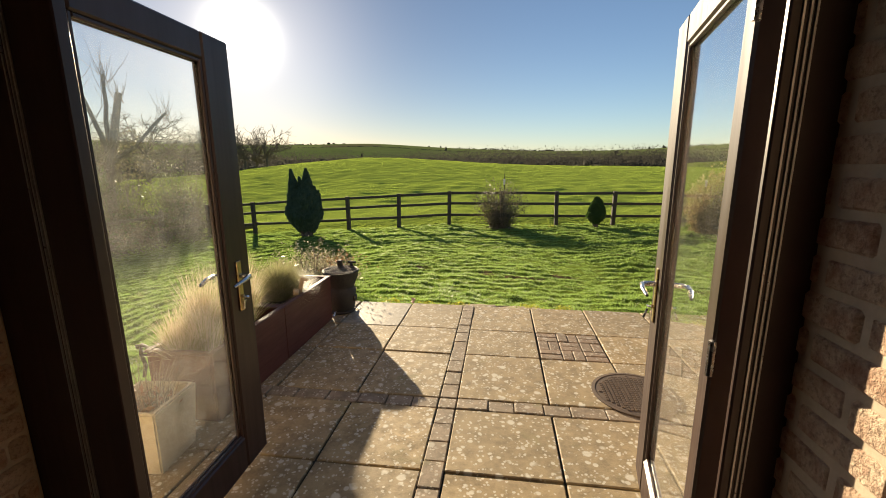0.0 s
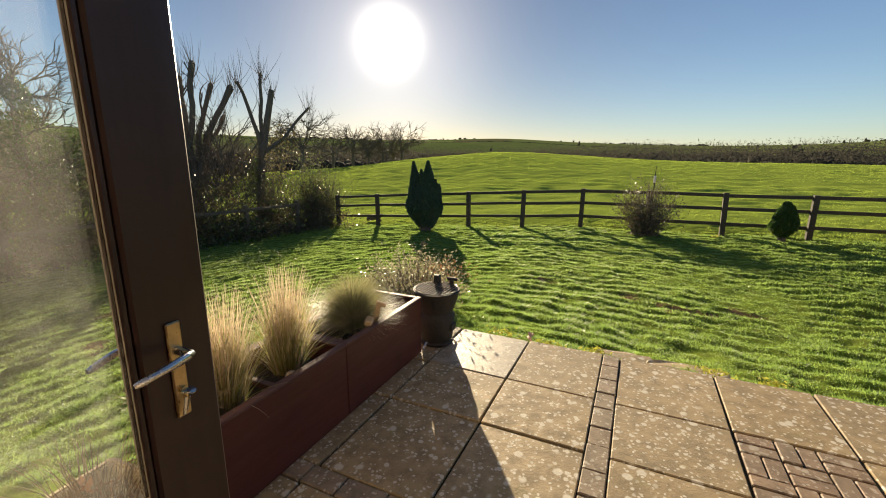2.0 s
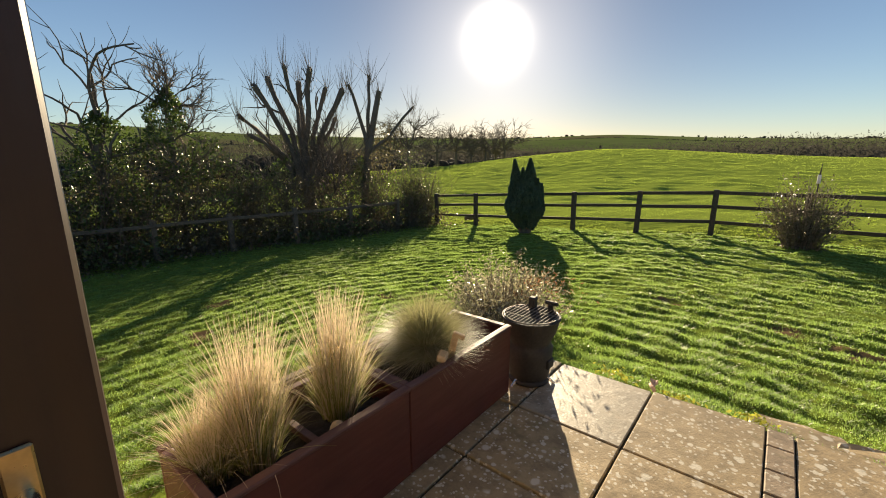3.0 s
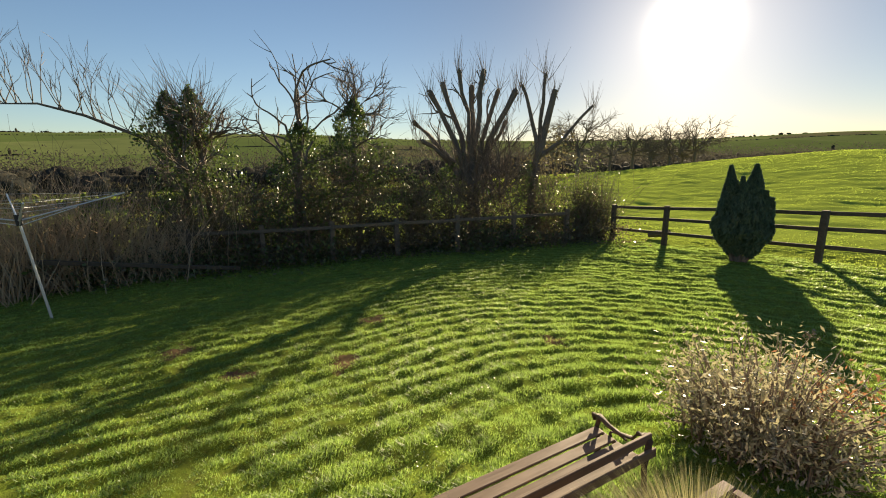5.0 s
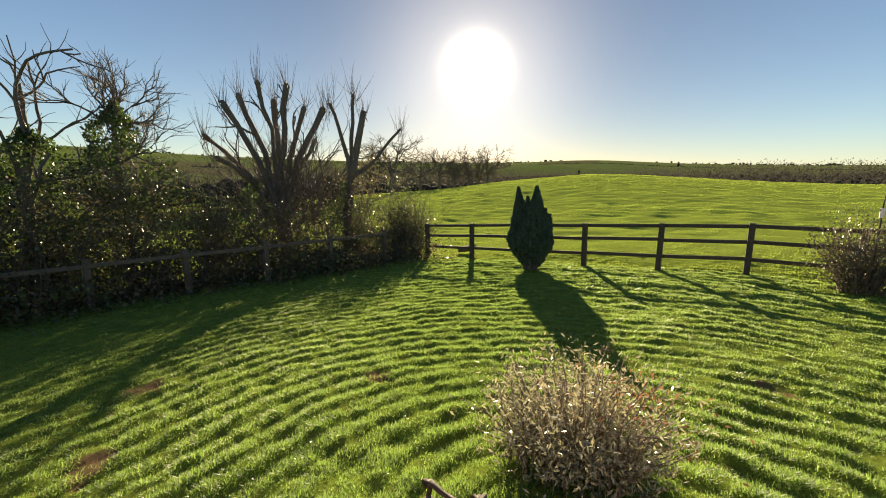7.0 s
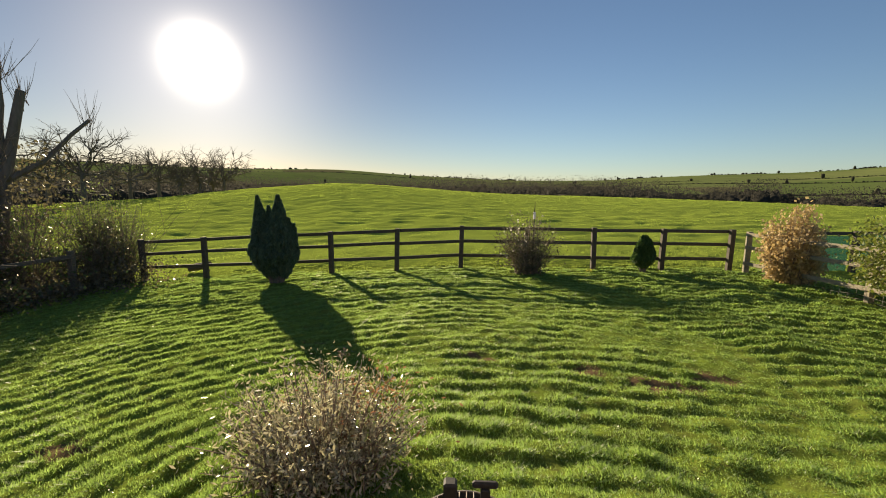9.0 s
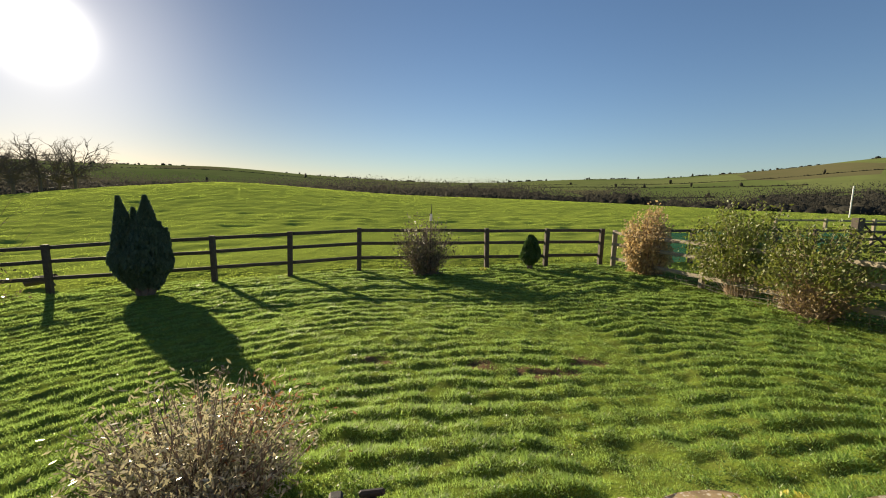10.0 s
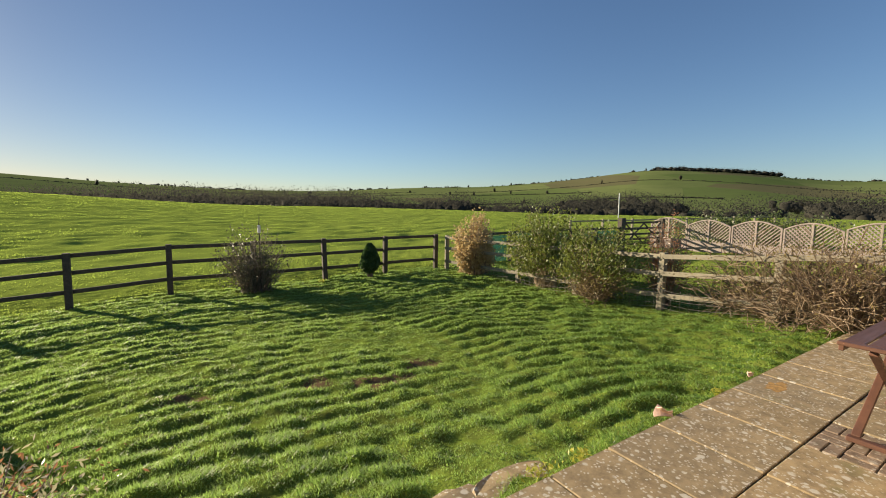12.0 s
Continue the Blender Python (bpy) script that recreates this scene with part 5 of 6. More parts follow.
def leaf_shrub(name, x, y, shape, n, leaf, leaf_mat, seed, label, category, twig_mat=None, twigs=120, width=0.45, group="", sink=0.0, hollow=0.5, foot=0.18):
    """shape: half widths in x and y, height. A twig skeleton with leaves gathered near its outside."""
    r = np.random.default_rng(seed)
    ob = thing(name, (x, y, gz(x, y) - sink), label, category, group)
    a, b, h = shape
    t = Tubes(3)
    tips = []
    for _ in range(twigs):
        w, q = r.uniform(0, 2 * np.pi), np.sqrt(r.uniform(0, 1))
        goal = Vector((a * q * math.cos(w), b * q * math.sin(w), h * (0.35 + 0.65 * math.sqrt(max(0.02, 1 - q * q * 0.9))) * r.uniform(0.5, 1.16)))
        base = Vector((goal.x * foot, goal.y * foot, -0.03))
        pts = [base.lerp(goal, k / 4) + Vector((goal.x, goal.y, 0)) * (-0.14 * math.sin(math.pi * k / 4)) + Vector(r.normal(0, 0.02, 3)) for k in range(5)]
        t.add(pts, [0.011, 0.009, 0.007, 0.005, 0.002])
        tips.append([tuple(p) for p in pts])
    link_mesh("twig_mass", t.mesh("twigs"), twig_mat or TWIG, ob)
    tips = np.array(tips)
    i, f = r.integers(0, len(tips), n), r.uniform(hollow, 1.0, n) * 3.99
    k = f.astype(int)
    c = tips[i, k] + (tips[i, k + 1] - tips[i, k]) * (f - k)[:, None] + r.normal(0, 0.045 * max(a, 0.4) / 0.5, (n, 3))
    c[:, 2] = np.maximum(c[:, 2], 0.02)
    link_mesh("foliage", leaves("foliage", c, leaf, leaf * width, r, (0, 0, 0.35)), leaf_mat, ob)
    return ob


shrub = leaf_shrub("silver_shrub", -1.82, 5.58, (0.74, 0.68, 0.66), 9500, 0.042, SHRUBLEAF, 101, "silvery narrow-leaved shrub beside the bench", "shrub", twigs=190, width=0.32, hollow=0.25, foot=0.6)
r4 = np.random.default_rng(102)
c = np.stack([r4.normal(0.3, 0.2, 400), r4.normal(0.2, 0.2, 400), r4.uniform(0.3, 0.58, 400)], 1)
link_mesh("rusty_leaf_spray", leaves("rusty_leaves", c, 0.04, 0.013, r4), RUSTLEAF, shrub, "rust-coloured leaf sprays")
t = Tubes(3)
t.add([Vector((0.1, -0.05, 0.5)), Vector((0.14, -0.03, 0.75)), Vector((0.16, 0.0, 0.82))], [0.004, 0.003, 0.002])
link_mesh("flower_stem", t.mesh("flower_stem"), TWIG, shrub)
c = np.array([0.16, 0.0, 0.82]) + r4.normal(0, 0.018, (45, 3))
link_mesh("flower_head", leaves("flower_head", c, 0.022, 0.012, r4), PALERAIL, shrub, "pale dried flower head")

leaf_shrub("fence_shrub", 0.78, 13.8, (1.0, 0.75, 1.5), 5600, 0.055, DARKLEAF, 111, "sparse dark twiggy shrub in front of the field fence", "shrub", TWIG, 170, 0.5, hollow=0.2, foot=0.3)
leaf_shrub("golden_shrub", 6.75, 13.0, (0.7, 0.7, 1.68), 13000, 0.075, GOLDLEAF, 113, "dry golden-brown leafy shrub by the fence corner", "shrub", twigs=150, width=0.7, hollow=0.05, foot=0.55)
leaf_shrub("green_shrub", 7.15, 10.5, (0.95, 1.5, 1.85), 12000, 0.07, LAUREL, 117, "loose green leafy shrub growing through the rail fence", "shrub", PALETWIG, 130, 0.55, hollow=0.55)
leaf_shrub("green_shrub", 7.05, 8.9, (0.85, 1.4, 1.5), 6500, 0.065, LAUREL, 118, "green leafy shrub with pale twisted stems by the fence", "shrub", PALETWIG, 170, 0.55, hollow=0.72)
leaf_shrub("bronze_shrub", 7.42, 7.55, (0.5, 0.6, 1.75), 2000, 0.055, RUSTLEAF, 119, "bronze twiggy shrub behind the rail fence", "shrub", TWIG, 130, 0.4, hollow=0.5, foot=0.1)


def tangle(x, y, shape, n, seed, label):
    r = np.random.default_rng(seed)
    ob = thing("bare_shrub", (x, y, gz(x, y)), label, "shrub", "bare tangled shrubs")
    a, b, h = shape
    big, t = Tubes(4), Tubes(3)
    for _ in range(n):
        w = r.uniform(0, 2 * np.pi)
        d = Vector((a * math.cos(w) * r.uniform(0.2, 1), b * math.sin(w) * r.uniform(0.2, 1), h * r.uniform(0.35, 1)))
        limb(big, t, Vector((d.x * 0.15, d.y * 0.15, 0)), d, d.length * r.uniform(0.5, 0.8), 0.011, 1, r, (0, 3, 2), 0.62, 0.8, 0.28, 0.0, 0.008)
    link_mesh("stem_mass", big.mesh("stems"), PALETWIG, ob, "pale twisted stems")
    link_mesh("twig_mass", t.mesh("twigs"), STRAWTWIG, ob, "fine straw-brown twigs")
    c = np.stack([r.normal(0, a * 0.5, 1500), r.normal(0, b * 0.55, 1500), h * r.uniform(0.3, 0.95, 1500)], 1)
    link_mesh("leaf_mass", leaves("leaves", c, 0.045, 0.022, r), TANLEAF, ob, "last withered leaves")


tangle(7.4, 5.6, (1.2, 1.6, 1.35), 150, 131, "wide leafless tangled shrub over the rail fence")
tangle(7.1, 4.75, (1.1, 1.0, 1.2), 200, 132, "leafless tangled shrub with pale stems by the patio")
tangle(7.7, 3.6, (1.0, 1.0, 1.2), 150, 133, "leafless tangled shrub beyond the patio table")
tangle(6.7, 8.6, (0.6, 0.55, 0.7), 70, 134, "low pale-stemmed bare shrub at the fence foot")


def conifer(name, x, y, lobes, leaf, material, seed, label, per=2600, blunt=0.85, belly=0.32):
    """Upright flame-shaped lobes of foliage on short stems; lobes: dx, dy, half width, height."""
    r = np.random.default_rng(seed)
    ob = thing(name, (x, y, gz(x, y)), label, "conifer")
    t = Tubes(6)
    for dx, dy, a, h in lobes:
        t.add([Vector((dx * 0.25, dy * 0.25, -0.05)), Vector((dx * 0.6, dy * 0.6, h * 0.25)), Vector((dx, dy, h * 0.6)), Vector((dx, dy, h * 0.93))], [0.05, 0.045, 0.03, 0.008])
    link_mesh("trunk", t.mesh("trunk"), BARK, ob)
    all_c = []
    for dx, dy, a, h in lobes:
        n = int(per * a * h / 0.6)
        u = r.uniform(0, 1, n) ** 0.8
        w = r.uniform(0, 2 * np.pi, n)
        wide = a * np.minimum(1, u / belly) ** 0.75 * np.clip(1 - np.maximum(0, u - belly) / (1.01 - belly), 0.0, 1) ** blunt + 0.012
        q = wide * (1 - 0.4 * r.uniform(0, 1, n) ** 3) * (0.82 + 0.32 * value_noise(w * 2.2, u * 9, 1.0, seed))
        all_c.append(np.stack([dx * (0.5 + 0.5 * u) + q * np.cos(w), dy * (0.5 + 0.5 * u) + q * np.sin(w), h * (0.1 + 0.9 * u)], 1))
    c = np.concatenate(all_c)
    link_mesh("crown", leaves("crown", c, leaf, leaf * 0.38, r, (0, 0, 1.1)), material, ob)


conifer("cypress", -5.68, 13.3, ((-0.42, 0.05, 0.27, 2.2), (0.16, -0.05, 0.36, 2.22), (-0.16, 0.1, 0.2, 1.95), (0.0, 0.0, 0.5, 1.55), (0.38, 0.0, 0.34, 1.65), (0.5, 0.05, 0.24, 1.5), (-0.4, 0, 0.36, 1.6)), 0.11, CYPRESS, 141, "dark dense twin-peaked cypress in front of the fence", 7500, 0.95, 0.42)
conifer("dwarf_conifer", 3.86, 14.1, ((0, 0, 0.26, 0.95), (0.1, 0.02, 0.22, 0.86), (-0.1, 0.0, 0.22, 0.8)), 0.07, DWARF, 143, "small bright green dwarf conifer by the fence", 9000, 0.5)
# hedge corner by the field
leaf_shrub("corner_holly", *spot(-43, 15.2), (0.95, 0.9, 2.6), 3600, 0.085, HOLLY, 151, "dense grey-green ivy clump at the hedge corner", "shrub", twigs=120, hollow=0.1)
leaf_shrub("corner_bush", *spot(-40.8, 15.5), (0.95, 0.8, 2.3), 3000, 0.075, HOLLY, 152, "open green bush at the end of the hedge", "shrub", twigs=200, hollow=0.3)
leaf_shrub("corner_thicket", *spot(-48.5, 15.4), (1.1, 1.0, 2.8), 700, 0.08, HOLLY, 157, "brown twiggy thicket grown through with ivy in the hedge", "shrub", twigs=130, hollow=0.15)
leaf_shrub("ivy_mound", *spot(-66, 14.6), (0.8, 1.0, 2.7), 5600, 0.085, IVY, 153, "dark ivy-covered mound leaning in the hedge", "shrub", twigs=120, hollow=0.1)

for az, dist, wide, tall, seed in ((-80, 14.0, 0.9, 2.3, 154), (-88, 14.3, 1.1, 2.5, 155), (-96, 14.0, 1.0, 2.0, 156)):
    leaf_shrub("ivy_mound", *spot(az, dist), (wide * 0.7, wide, tall), 4200, 0.085, IVY, seed, "dark ivy-covered mound leaning in the hedge", "shrub", twigs=110, hollow=0.1)

# ---------------------------------------------------------------- things in the garden
pole = thing("marker_pole", (0.9, 13.72, gz(0.9, 13.72)), "slim dark pole with a white band behind the shrub", "pole")
part("shaft", rod(bmesh.new(), (0, 0, -0.1), (0, 0, 1.6), 0.014), FENCEWOOD, pole)
part("band", boxed((-0.03, -0.03, 1.42), (0.03, 0.03, 1.6), 0.006), WHITEMETAL, pole, "white band with dark centre")
part("spike", rod(bmesh.new(), (0, 0, 1.6), (0.01, 0, 1.85), 0.014, 6, 0.004), FENCEWOOD, pole)
log = thing("fallen_log", (-9.0, 15.3, gz(-9.0, 15.3)), "dark fallen branch stub lying beyond the fence", "log")
t = Tubes(7)
t.add([Vector((-0.35, 0, 0.08)), Vector((-0.1, 0.05, 0.16)), Vector((0.15, 0, 0.2)), Vector((0.38, -0.05, 0.3))], [0.08, 0.12, 0.11, 0.06])
t.add([Vector((0.1, 0, 0.2)), Vector((0.25, 0.1, 0.02))], [0.06, 0.03])
link_mesh("branch", t.mesh("branch"), BARK, log)
rail = thing("fallen_rail", (0, 0, 0), "fallen fence rail leaning against the hedge foot", "rail")
fence_rail((-11.9, -0.6, gz(-11.9, -0.6) + 0.75), (-12.0, 3.1, gz(-12, 3.1) + 0.12), rail, FENCEWOOD, 0.05, 0.09)

ax, ay = -9.85, 0.06
airer = thing("rotary_airer", (ax, ay, gz(ax, ay)), "white metal rotary clothes airer standing on the lawn", "clothes airer")
part("pole", rod(bmesh.new(), (0, 0, -0.1), (-0.05, -0.18, 1.75), 0.02), WHITEMETAL, airer)
part("hub", rod(bmesh.new(), (-0.04, -0.165, 1.6), (-0.05, -0.18, 1.78), 0.045, 12), RUBBER, airer, "dark plastic hub")
for k in range(4):
    w = radians(20 + 90 * k)
    part("arm", rod(bmesh.new(), (-0.05, -0.175, 1.68), (-0.05 + 1.45 * math.cos(w), -0.175 + 1.45 * math.sin(w), 2.05), 0.012), WHITEMETAL, airer)
    part("brace", rod(bmesh.new(), (-0.05, -0.175, 1.6), (-0.05 + 0.75 * math.cos(w), -0.175 + 0.75 * math.sin(w), 1.85), 0.008), WHITEMETAL, airer)
t = Tubes(3)
for q in (0.5, 0.75, 1.0):
    ring = [Vector((-0.05 + 1.45 * q * math.cos(radians(20 + 90 * k)), -0.175 + 1.45 * q * math.sin(radians(20 + 90 * k)), 1.68 + 0.37 * q)) for k in range(5)]
    t.add(ring, [0.003] * 5)
link_mesh("line", t.mesh("line"), WHITEMETAL, airer, "thin drying line")

# green netting, gate, trellis and wire beyond the side fence
for k in range(1, 6):
    nx = 6.25 + 1.62 * k
    z = gz(nx + 0.8, 14.5)
    tagged(part("windbreak_net", boxed((nx + 0.07, 14.60, z + 0.05), (nx + 1.55, 14.606, z + 1.0)), NET), "green windbreak netting hung along the fence rails", "netting", "windbreak netting")
gate = thing("field_gate", (16.1, 14.5, gz(17.5, 14.5)), "dark wooden five-bar field gate with cross braces", "gate")
part("hanging_post", boxed((-0.16, -0.12, -0.2), (0.12, 0.12, 1.5), 0.015), FENCEWOOD, gate)
part("closing_post", boxed((3.1, -0.1, -0.2), (3.3, 0.1, 1.45), 0.015), FENCEWOOD, gate)
for h in (0.3, 0.52, 0.75, 1.0, 1.28):
    part("bar", boxed((0.16, -0.025, h - 0.045), (3.06, 0.025, h + 0.045), 0.006), FENCEWOOD, gate)
for a, b in (((0.2, 0.3), (1.6, 1.25)), ((3.0, 0.3), (1.6, 1.25)), ((0.2, 1.25), (1.6, 0.3)), ((3.0, 1.25), (1.6, 0.3))):
    part("brace", rod(bmesh.new(), (a[0], -0.05, a[1]), (b[0], -0.05, b[1]), 0.035, 6), FENCEWOOD, gate)


def trellis_panel():
    """An arched panel: left half in lattice, right half in slanting slats."""
    p = thing("trellis_panel", (0, 0, 0), "pinkish arched wooden trellis fence panel", "fence panel", "arched trellis panels")
    W, H, rise = 1.83, 1.06, 0.28

    def top(u):
        return H + rise * math.sin(math.pi * u)

    for u in (0.02, 0.5, 0.98):
        part("upright", boxed((u * W - 0.03, -0.03, 0.0), (u * W + 0.03, 0.03, top(u)), 0.004), TRELLISWOOD, p)
    t = Tubes(4)
    t.add([Vector((u * W, 0, top(u))) for u in np.linspace(0.01, 0.99, 15)], [0.042] * 15)
    link_mesh("arch", t.mesh("arch"), TRELLISWOOD, p)
    part("bottom_rail", boxed((0.05, -0.028, 0.28), (W - 0.05, 0.028, 0.35), 0.004), TRELLISWOOD, p)
    step = 0.15
    for sign, u0, u1 in ((1, 0.03, 0.97), (-1, 0.03, 0.5)):
        k = -22
        while k < 44:
            pts = []
            for q in np.linspace(u0, u1, 40):
                x, z = q * W, 0.35 + (k * step + sign * q * W)
                if 0.33 < z < top(q):
                    pts.append(Vector((x, 0.012 * sign, z)))
            if len(pts) > 1:
                a, b = pts[0], pts[-1]
                d = b - a
                m = Matrix.Translation((a + b) / 2) @ pose(0, 0, 0, 0, -math.degrees(math.atan2(d.z, d.x)), 0)
                part("lath", boxed((-d.length / 2, -0.006, -0.02), (d.length / 2, 0.006, 0.02), 0, m), TRELLISWOOD, p)
            k += 1
    return p


first = trellis_panel()
for k in range(6):
    m = pose(19.7, 15.3 - 1.85 * k, gz(19.7, 14 - 1.85 * k) + 0.1, 0, 0, -90)
    if k == 0:
        first.matrix_basis = m
    else:
        copy_thing(first, m)
base_fence = thing("board_fence", (0, 0, 0), "brownish low board fence under the trellis", "fence", "low boards")
for k in range(6):
    y = 15.3 - 1.85 * k
    part("board", boxed((19.64, y - 1.84, gz(19.7, 14 - 1.85 * k) - 0.2), (19.68, y - 0.01, gz(19.7, 14 - 1.85 * k) + 0.45), 0.005), TRELLISWOOD, base_fence)
mesh_wire = thing("wire_mesh", (0, 0, 0), "sagging grey stock wire along the foot of the side fence", "wire", kind="stuff")
t = Tubes(3)
r5 = np.random.default_rng(161)
for h in (0.08, 0.17, 0.28, 0.42):
    pts = []
    for (x0, y0), (x1, y1) in zip(side_spots, side_spots[1:]):
        for q in np.linspace(0, 1, 7)[:-1]:
            x, y = x0 + (x1 - x0) * q - 0.12, y0 + (y1 - y0) * q
            pts.append(Vector((x, y, float(height(np.array([x]), np.array([y]), False)[0]) + h - 0.06 * math.sin(math.pi * q) + r5.normal(0, 0.008))))
    t.add(pts, [0.003] * len(pts))
for k in range(60):
    y = 4.2 + 9.8 * k / 60
    x = float(np.interp(-y, [-q for _, q in side_spots], [q for q, _ in side_spots])) - 0.12
    z = float(height(np.array([x]), np.array([y]), False)[0])
    t.add([Vector((x, y, z)), Vector((x, y, z + 0.42))], [0.0025, 0.0025])
link_mesh("wire_run", t.mesh("wires"), GRILLWIRE, mesh_wire)
post_and_rail("paddock_fence", [(18.5 + 2.4 * k, 19.5 - 0.4 * k) for k in range(0, 9)], 1.2, (1.1, 0.6), PALERAIL, "pale far paddock rail fence behind the trellis", (0, 0.07))
leaf_shrub("clipped_hedge", 24.5, 13.0, (0.9, 5.5, 1.7), 9000, 0.16, HOLLY, 171, "dark green hedge behind the trellis fence", "hedge", twigs=160, hollow=0.3)
mast = thing("field_mast", (*spot(55.3, 60), gz(*spot(55.3, 60))), "thin pale pole standing in the field", "pole")
part("shaft", rod(bmesh.new(), (0, 0, -0.3), (0, 0, 3.2), 0.06), WHITEMETAL, mast)
primrose = thing("primrose", (2.45, 14.05, gz(2.45, 14.05)), "small pale yellow flower clump by a fence post", "flower")
link_mesh("flower_mass", leaves("flowers", r5.normal(0, 0.05, (40, 3)) + np.array([0, 0, 0.09]), 0.05, 0.04, r5), YELLOW, primrose)


# ---------------------------------------------------------------- field grass
def field_grass(n=250000):
    r = np.random.default_rng(181)
    rad = 11 + 62 * r.uniform(0, 1, n) ** 1.35
    az = np.radians(r.uniform(-62, 88, n))
    x, y = EYE_X + rad * np.sin(az), EYE_Y + rad * np.cos(az)
    keep = (y > 14.3) | (x > 7.2)
    x, y, rad = x[keep], y[keep], rad[keep]
    m = len(x)
    z = height(x, y)
    tall = (0.01 + 0.03 * value_noise(x, y, 0.7, 51) ** 2) * r.uniform(0.6, 1.4, m) * (0.8 + 0.012 * rad)
    w, lean = r.uniform(0, 2 * np.pi, m), r.uniform(0.3, 1.6, m) * tall
    half = (0.0055 + 0.001 * rad) * r.uniform(0.6, 1.4, m)
    base = np.stack([x, y, z - 0.02], 1)
    side = np.stack([np.cos(w), np.sin(w), 0 * w], 1) * half[:, None]
    tip = base + np.stack([np.sin(w) * lean, -np.cos(w) * lean, tall + 0.02], 1)
    v = np.stack([base - side, base + side, tip], 1).reshape(-1, 3)
    ob = link_mesh("field_grass", tri_mesh("field_grass", v, np.arange(3 * m).reshape(-1, 3)), PASTURE)
    tagged(ob, "short bright green pasture grass in the field", "grass", kind="stuff")


field_grass()


# ---------------------------------------------------------------- distance
def oak(az, dist, tall, seed):
    r = np.random.default_rng(seed)
    x, y = spot(az, dist)
    z = gz(x, y)
    tree = thing("field_oak", (x, y, z), "bare round-crowned oak at the field's far edge", "tree", "far oaks")
    big, fine = Tubes(5), Tubes(3)
    big.add([Vector((0, 0, -0.3)), Vector((0.1, 0, tall * 0.3))], [0.32, 0.24])
    for k in range(13):
        w = 2 * math.pi * k / 13
        d = Vector((math.cos(w) * 0.8, math.sin(w) * 0.8, r.uniform(0.1, 1.25)))
        limb(big, fine, Vector((0.1, 0, tall * r.uniform(0.22, 0.3))), d, tall * 0.29, 0.1, 0, r, (4, 4, 4), 0.6, 1.0, 0.22, 0.01, 0.06)
    link_mesh("trunk", big.mesh("trunk"), OAKTWIG, tree)
    link_mesh("twig_mass", fine.mesh("twigs"), OAKTWIG, tree)


for k, (az, dist, tall) in enumerate(((-43.5, 62, 9.4), (-39.6, 80, 7.4), (-37.0, 84, 8.6), (-34.9, 90, 8.0), (-33.0, 92, 9.5), (-30.4, 95, 10.0), (-31.6, 99, 8.8), (-46.2, 66, 7.0))):
    oak(az, dist, tall * 1.33, 200 + k)


def far_clumps(name, places, label, material, seed, per=70, leaf=0.6, heart=0.8):
    """Woods and hedges far off, as one mesh: a rough heart and a fringe of twigs each; places: x, y, half width, height."""
    r = np.random.default_rng(seed)
    p = np.asarray(places)
    z = height(p[:, 0], p[:, 1], False) - 0.002 * np.hypot(p[:, 0], p[:, 1])
    i = np.repeat(np.arange(len(p)), per)
    d = unit(len(i), r) * r.uniform(0.55, 1.15, (len(i), 1))
    c = np.stack([p[i, 0] + d[:, 0] * p[i, 2], p[i, 1] + d[:, 1] * p[i, 2], z[i] + p[i, 3] * (0.5 + 0.5 * d[:, 2])], 1)
    big = p[i, 3:4] * leaf / 6
    e, f = (unit(len(i), r) + (0, 0, 0.35)) * big, unit(len(i), r) * 0.6 * big
    v = np.stack([c, c + e, c + f], 1).reshape(-1, 3)
    tris = np.arange(len(v)).reshape(-1, 3)
    bm = bmesh.new()
    bmesh.ops.create_icosphere(bm, subdivisions=2 if heart < 0.5 else 1, radius=1.0)
    ball = np.array([tuple(q.co) for q in bm.verts])
    faces = np.array([[q.index for q in face.verts] for face in bm.faces])
    bm.free()
    k = len(ball)
    faces = faces if heart else faces[:0]
    size = heart * r.uniform(0.6, 1.2, (len(p), k))
    core = np.stack([p[:, :1] + ball[:, 0] * p[:, 2:3] * size, p[:, 1:2] + ball[:, 1] * p[:, 2:3] * size, z[:, None] + p[:, 3:4] * (0.47 + 0.5 * ball[:, 2] * size)], -1).reshape(-1, 3)
    tris = np.concatenate([tris, (faces[None] + (len(v) + k * np.arange(len(p)))[:, None, None]).reshape(-1, 3)])
    v = np.concatenate([v, core])
    ob = link_mesh(name, tri_mesh(name, v, tris), material)
    tagged(ob, label, "woodland", kind="stuff")


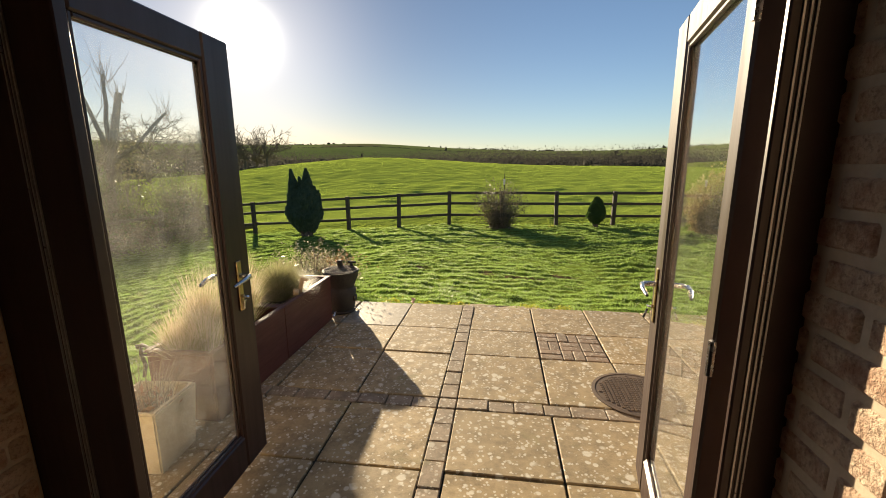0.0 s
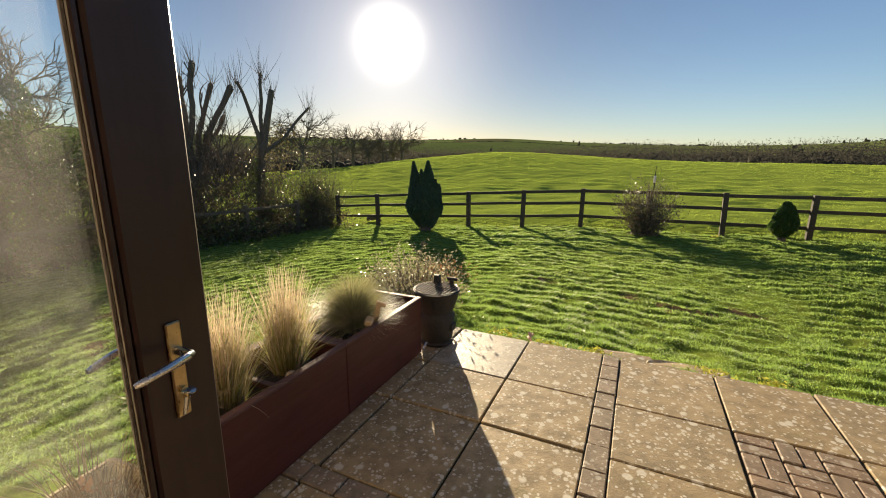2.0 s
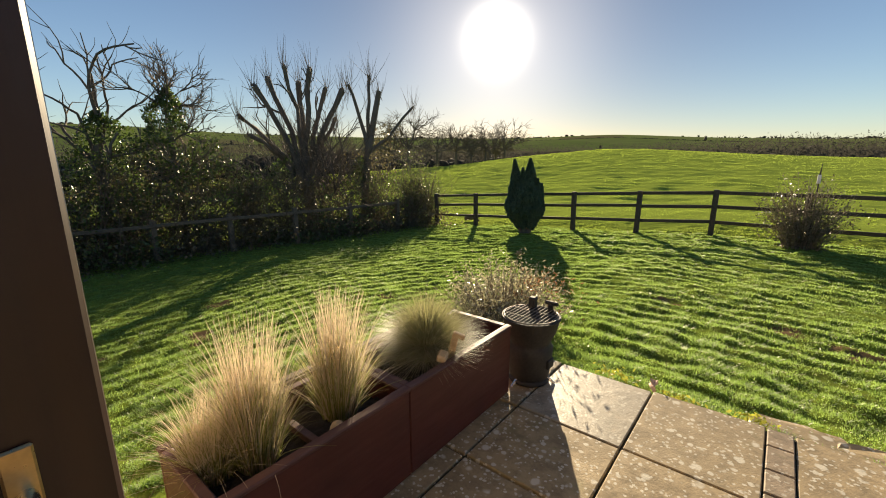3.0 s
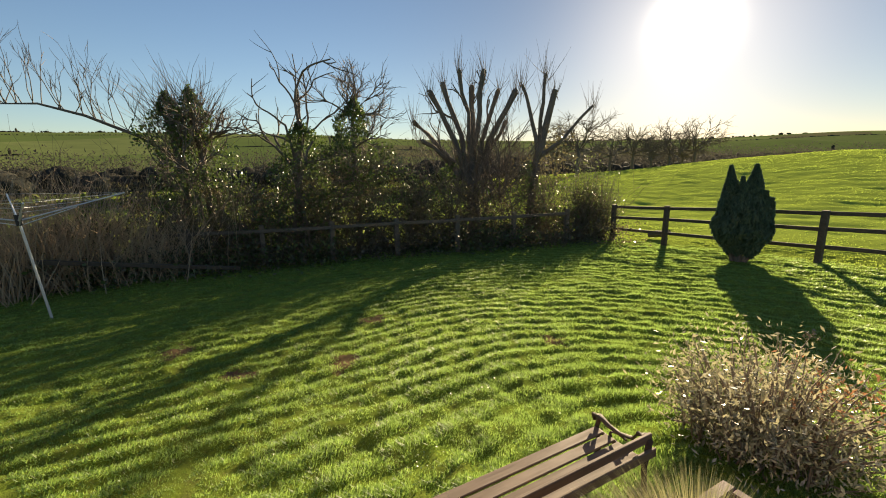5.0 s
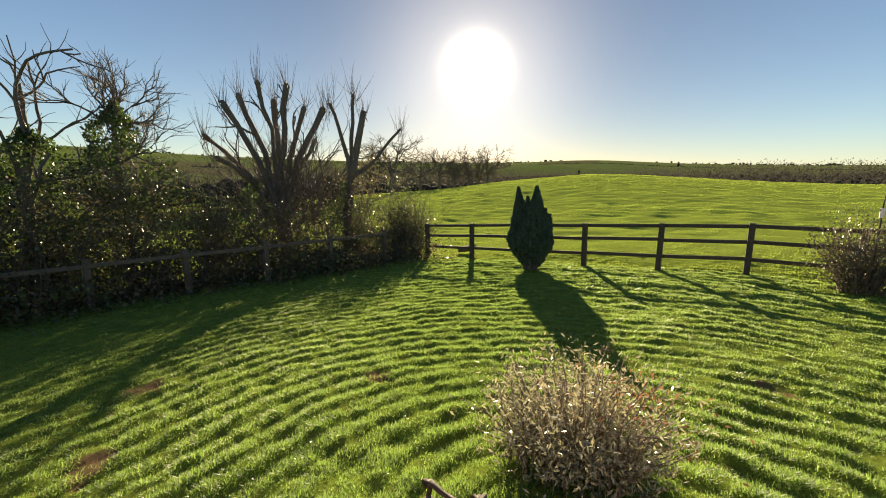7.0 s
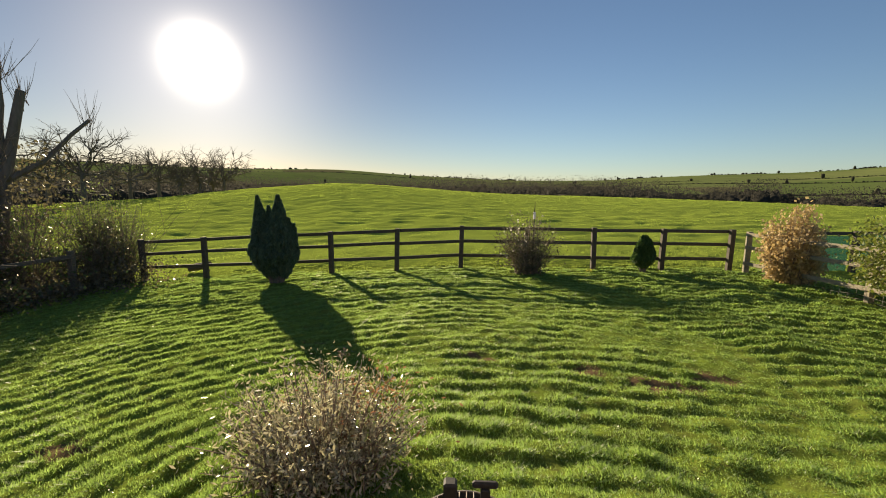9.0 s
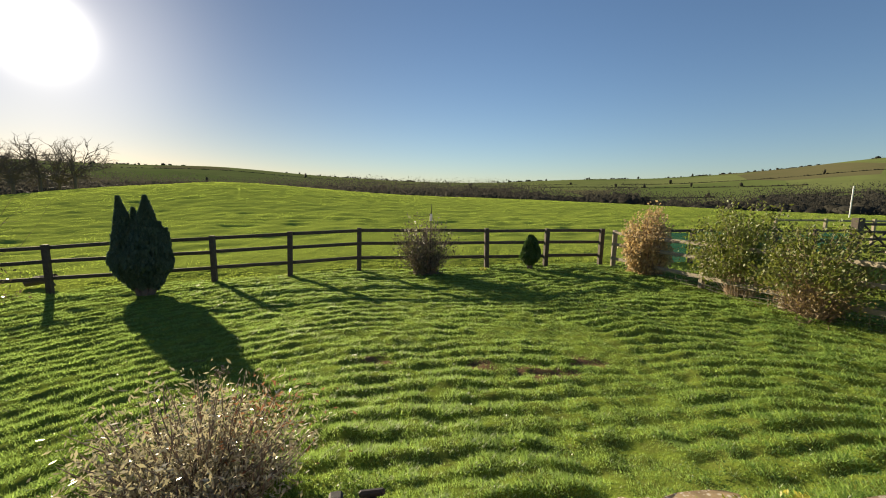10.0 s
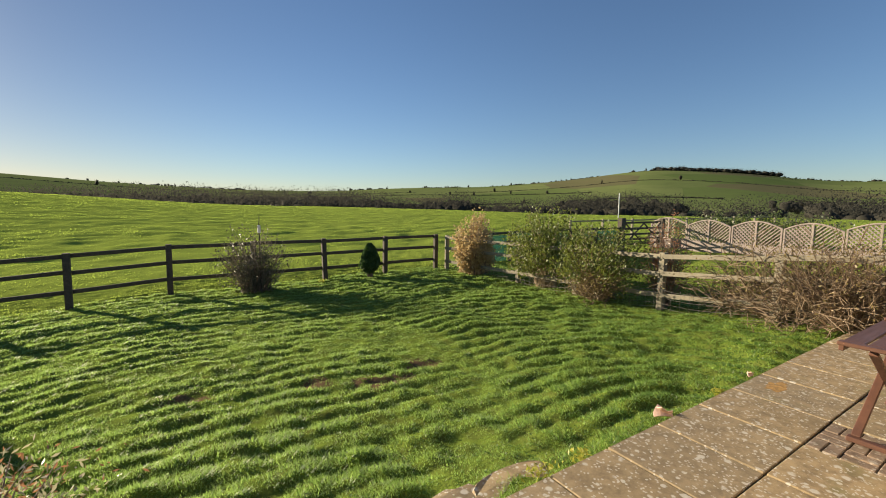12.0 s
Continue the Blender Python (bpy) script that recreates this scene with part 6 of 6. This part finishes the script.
def scatter_woods():
    r = np.random.default_rng(191)
    valley, line, hill = [], [], []
    wood_az = [-62, -45, -27, -14, -6, 5, 20, 26, 30, 35, 38, 45, 50, 56, 62, 70, 80, 92]
    wood_el = [1.9, 1.9, 1.7, 1.5, 2.0, 2.0, 2.0, 1.5, 1.2, 2.0, 1.0, 1.1, 1.6, 1.9, 1.4, 1.6, 2.0, 2.2]
    for dist, step, low, high in ((150, 0.8, 0.5, 0.85), (185, 0.55, 0.5, 1.0), (225, 0.5, 0.75, 1.12), (280, 0.55, 0.8, 1.12)):
        for az in np.arange(-60, 92, step):
            d = dist * r.uniform(0.93, 1.07)
            x, y = spot(az + r.uniform(-0.4, 0.4), d)
            if value_noise(np.array([az]), np.array([dist * 0.1]), 0.22, 61)[0] < (0.06 if az < 24 else 0.34):
                continue
            top = 1.58 + d * math.tan(radians(float(np.interp(az, wood_az, wood_el)) * r.uniform(low, high)))
            tall = max(3.0, top - gz(x, y))
            valley.append((x, y, tall * r.uniform(0.36, 0.7), tall))
    for _ in range(230):
        az, dist = r.uniform(-125, -50), r.uniform(40, 60)
        x, y = spot(az, dist)
        valley.append((x, y, r.uniform(2, 4), r.uniform(3.6, 5.0)))
    for az in np.arange(-120, 95, 0.32):
        if value_noise(az, 0, 0.22, 62) + 0.3 * r.uniform() > 0.62 or 60 < az < 70:
            x, y = spot(az, r.uniform(690, 720))
            line.append((x, y, r.uniform(2.5, 6), r.uniform(3, 6.5) * (1.5 if 60 < az < 68 else 1)))
    for dist, a0, a1, slope in ((330, -120, 95, 0.0), (420, -115, 95, 0.6), (520, -120, 95, -0.5), (610, -110, 92, 0.4), (270, -120, -60, 0.3), (210, -120, -60, 0.0)):
        for az in np.arange(a0, a1, 0.25):
            if value_noise(np.array([az]), np.array([dist * 1.0]), 0.13, 66)[0] < 0.36:
                continue
            q = dist * (1 + 0.1 * math.sin(radians(az * 4 * (slope + 0.3))))
            x, y = spot(az, q)
            hill.append((x, y, r.uniform(1.3, 2.1), r.uniform(1.5, 2.3) * (3.2 if r.uniform() < 0.02 else 1)))
    for _ in range(320):
        x, y = spot(r.uniform(59, 71), r.uniform(650, 715))
        line.append((x, y, 6, r.uniform(5, 9)))
    far_clumps("valley_woods", valley, "leafless brown-grey woods filling the valley", FARTREE, 1, 240, 0.27, 0.42)
    far_clumps("skyline_trees", line, "small bare trees along the distant skyline", FARTREE, 2, 50, 0.45, 0.6)
    far_clumps("far_hedgerows", hill, "dark hedgerows dividing the distant fields", FARHEDGE, 3, 12, 0.9, 0.85)


scatter_woods()
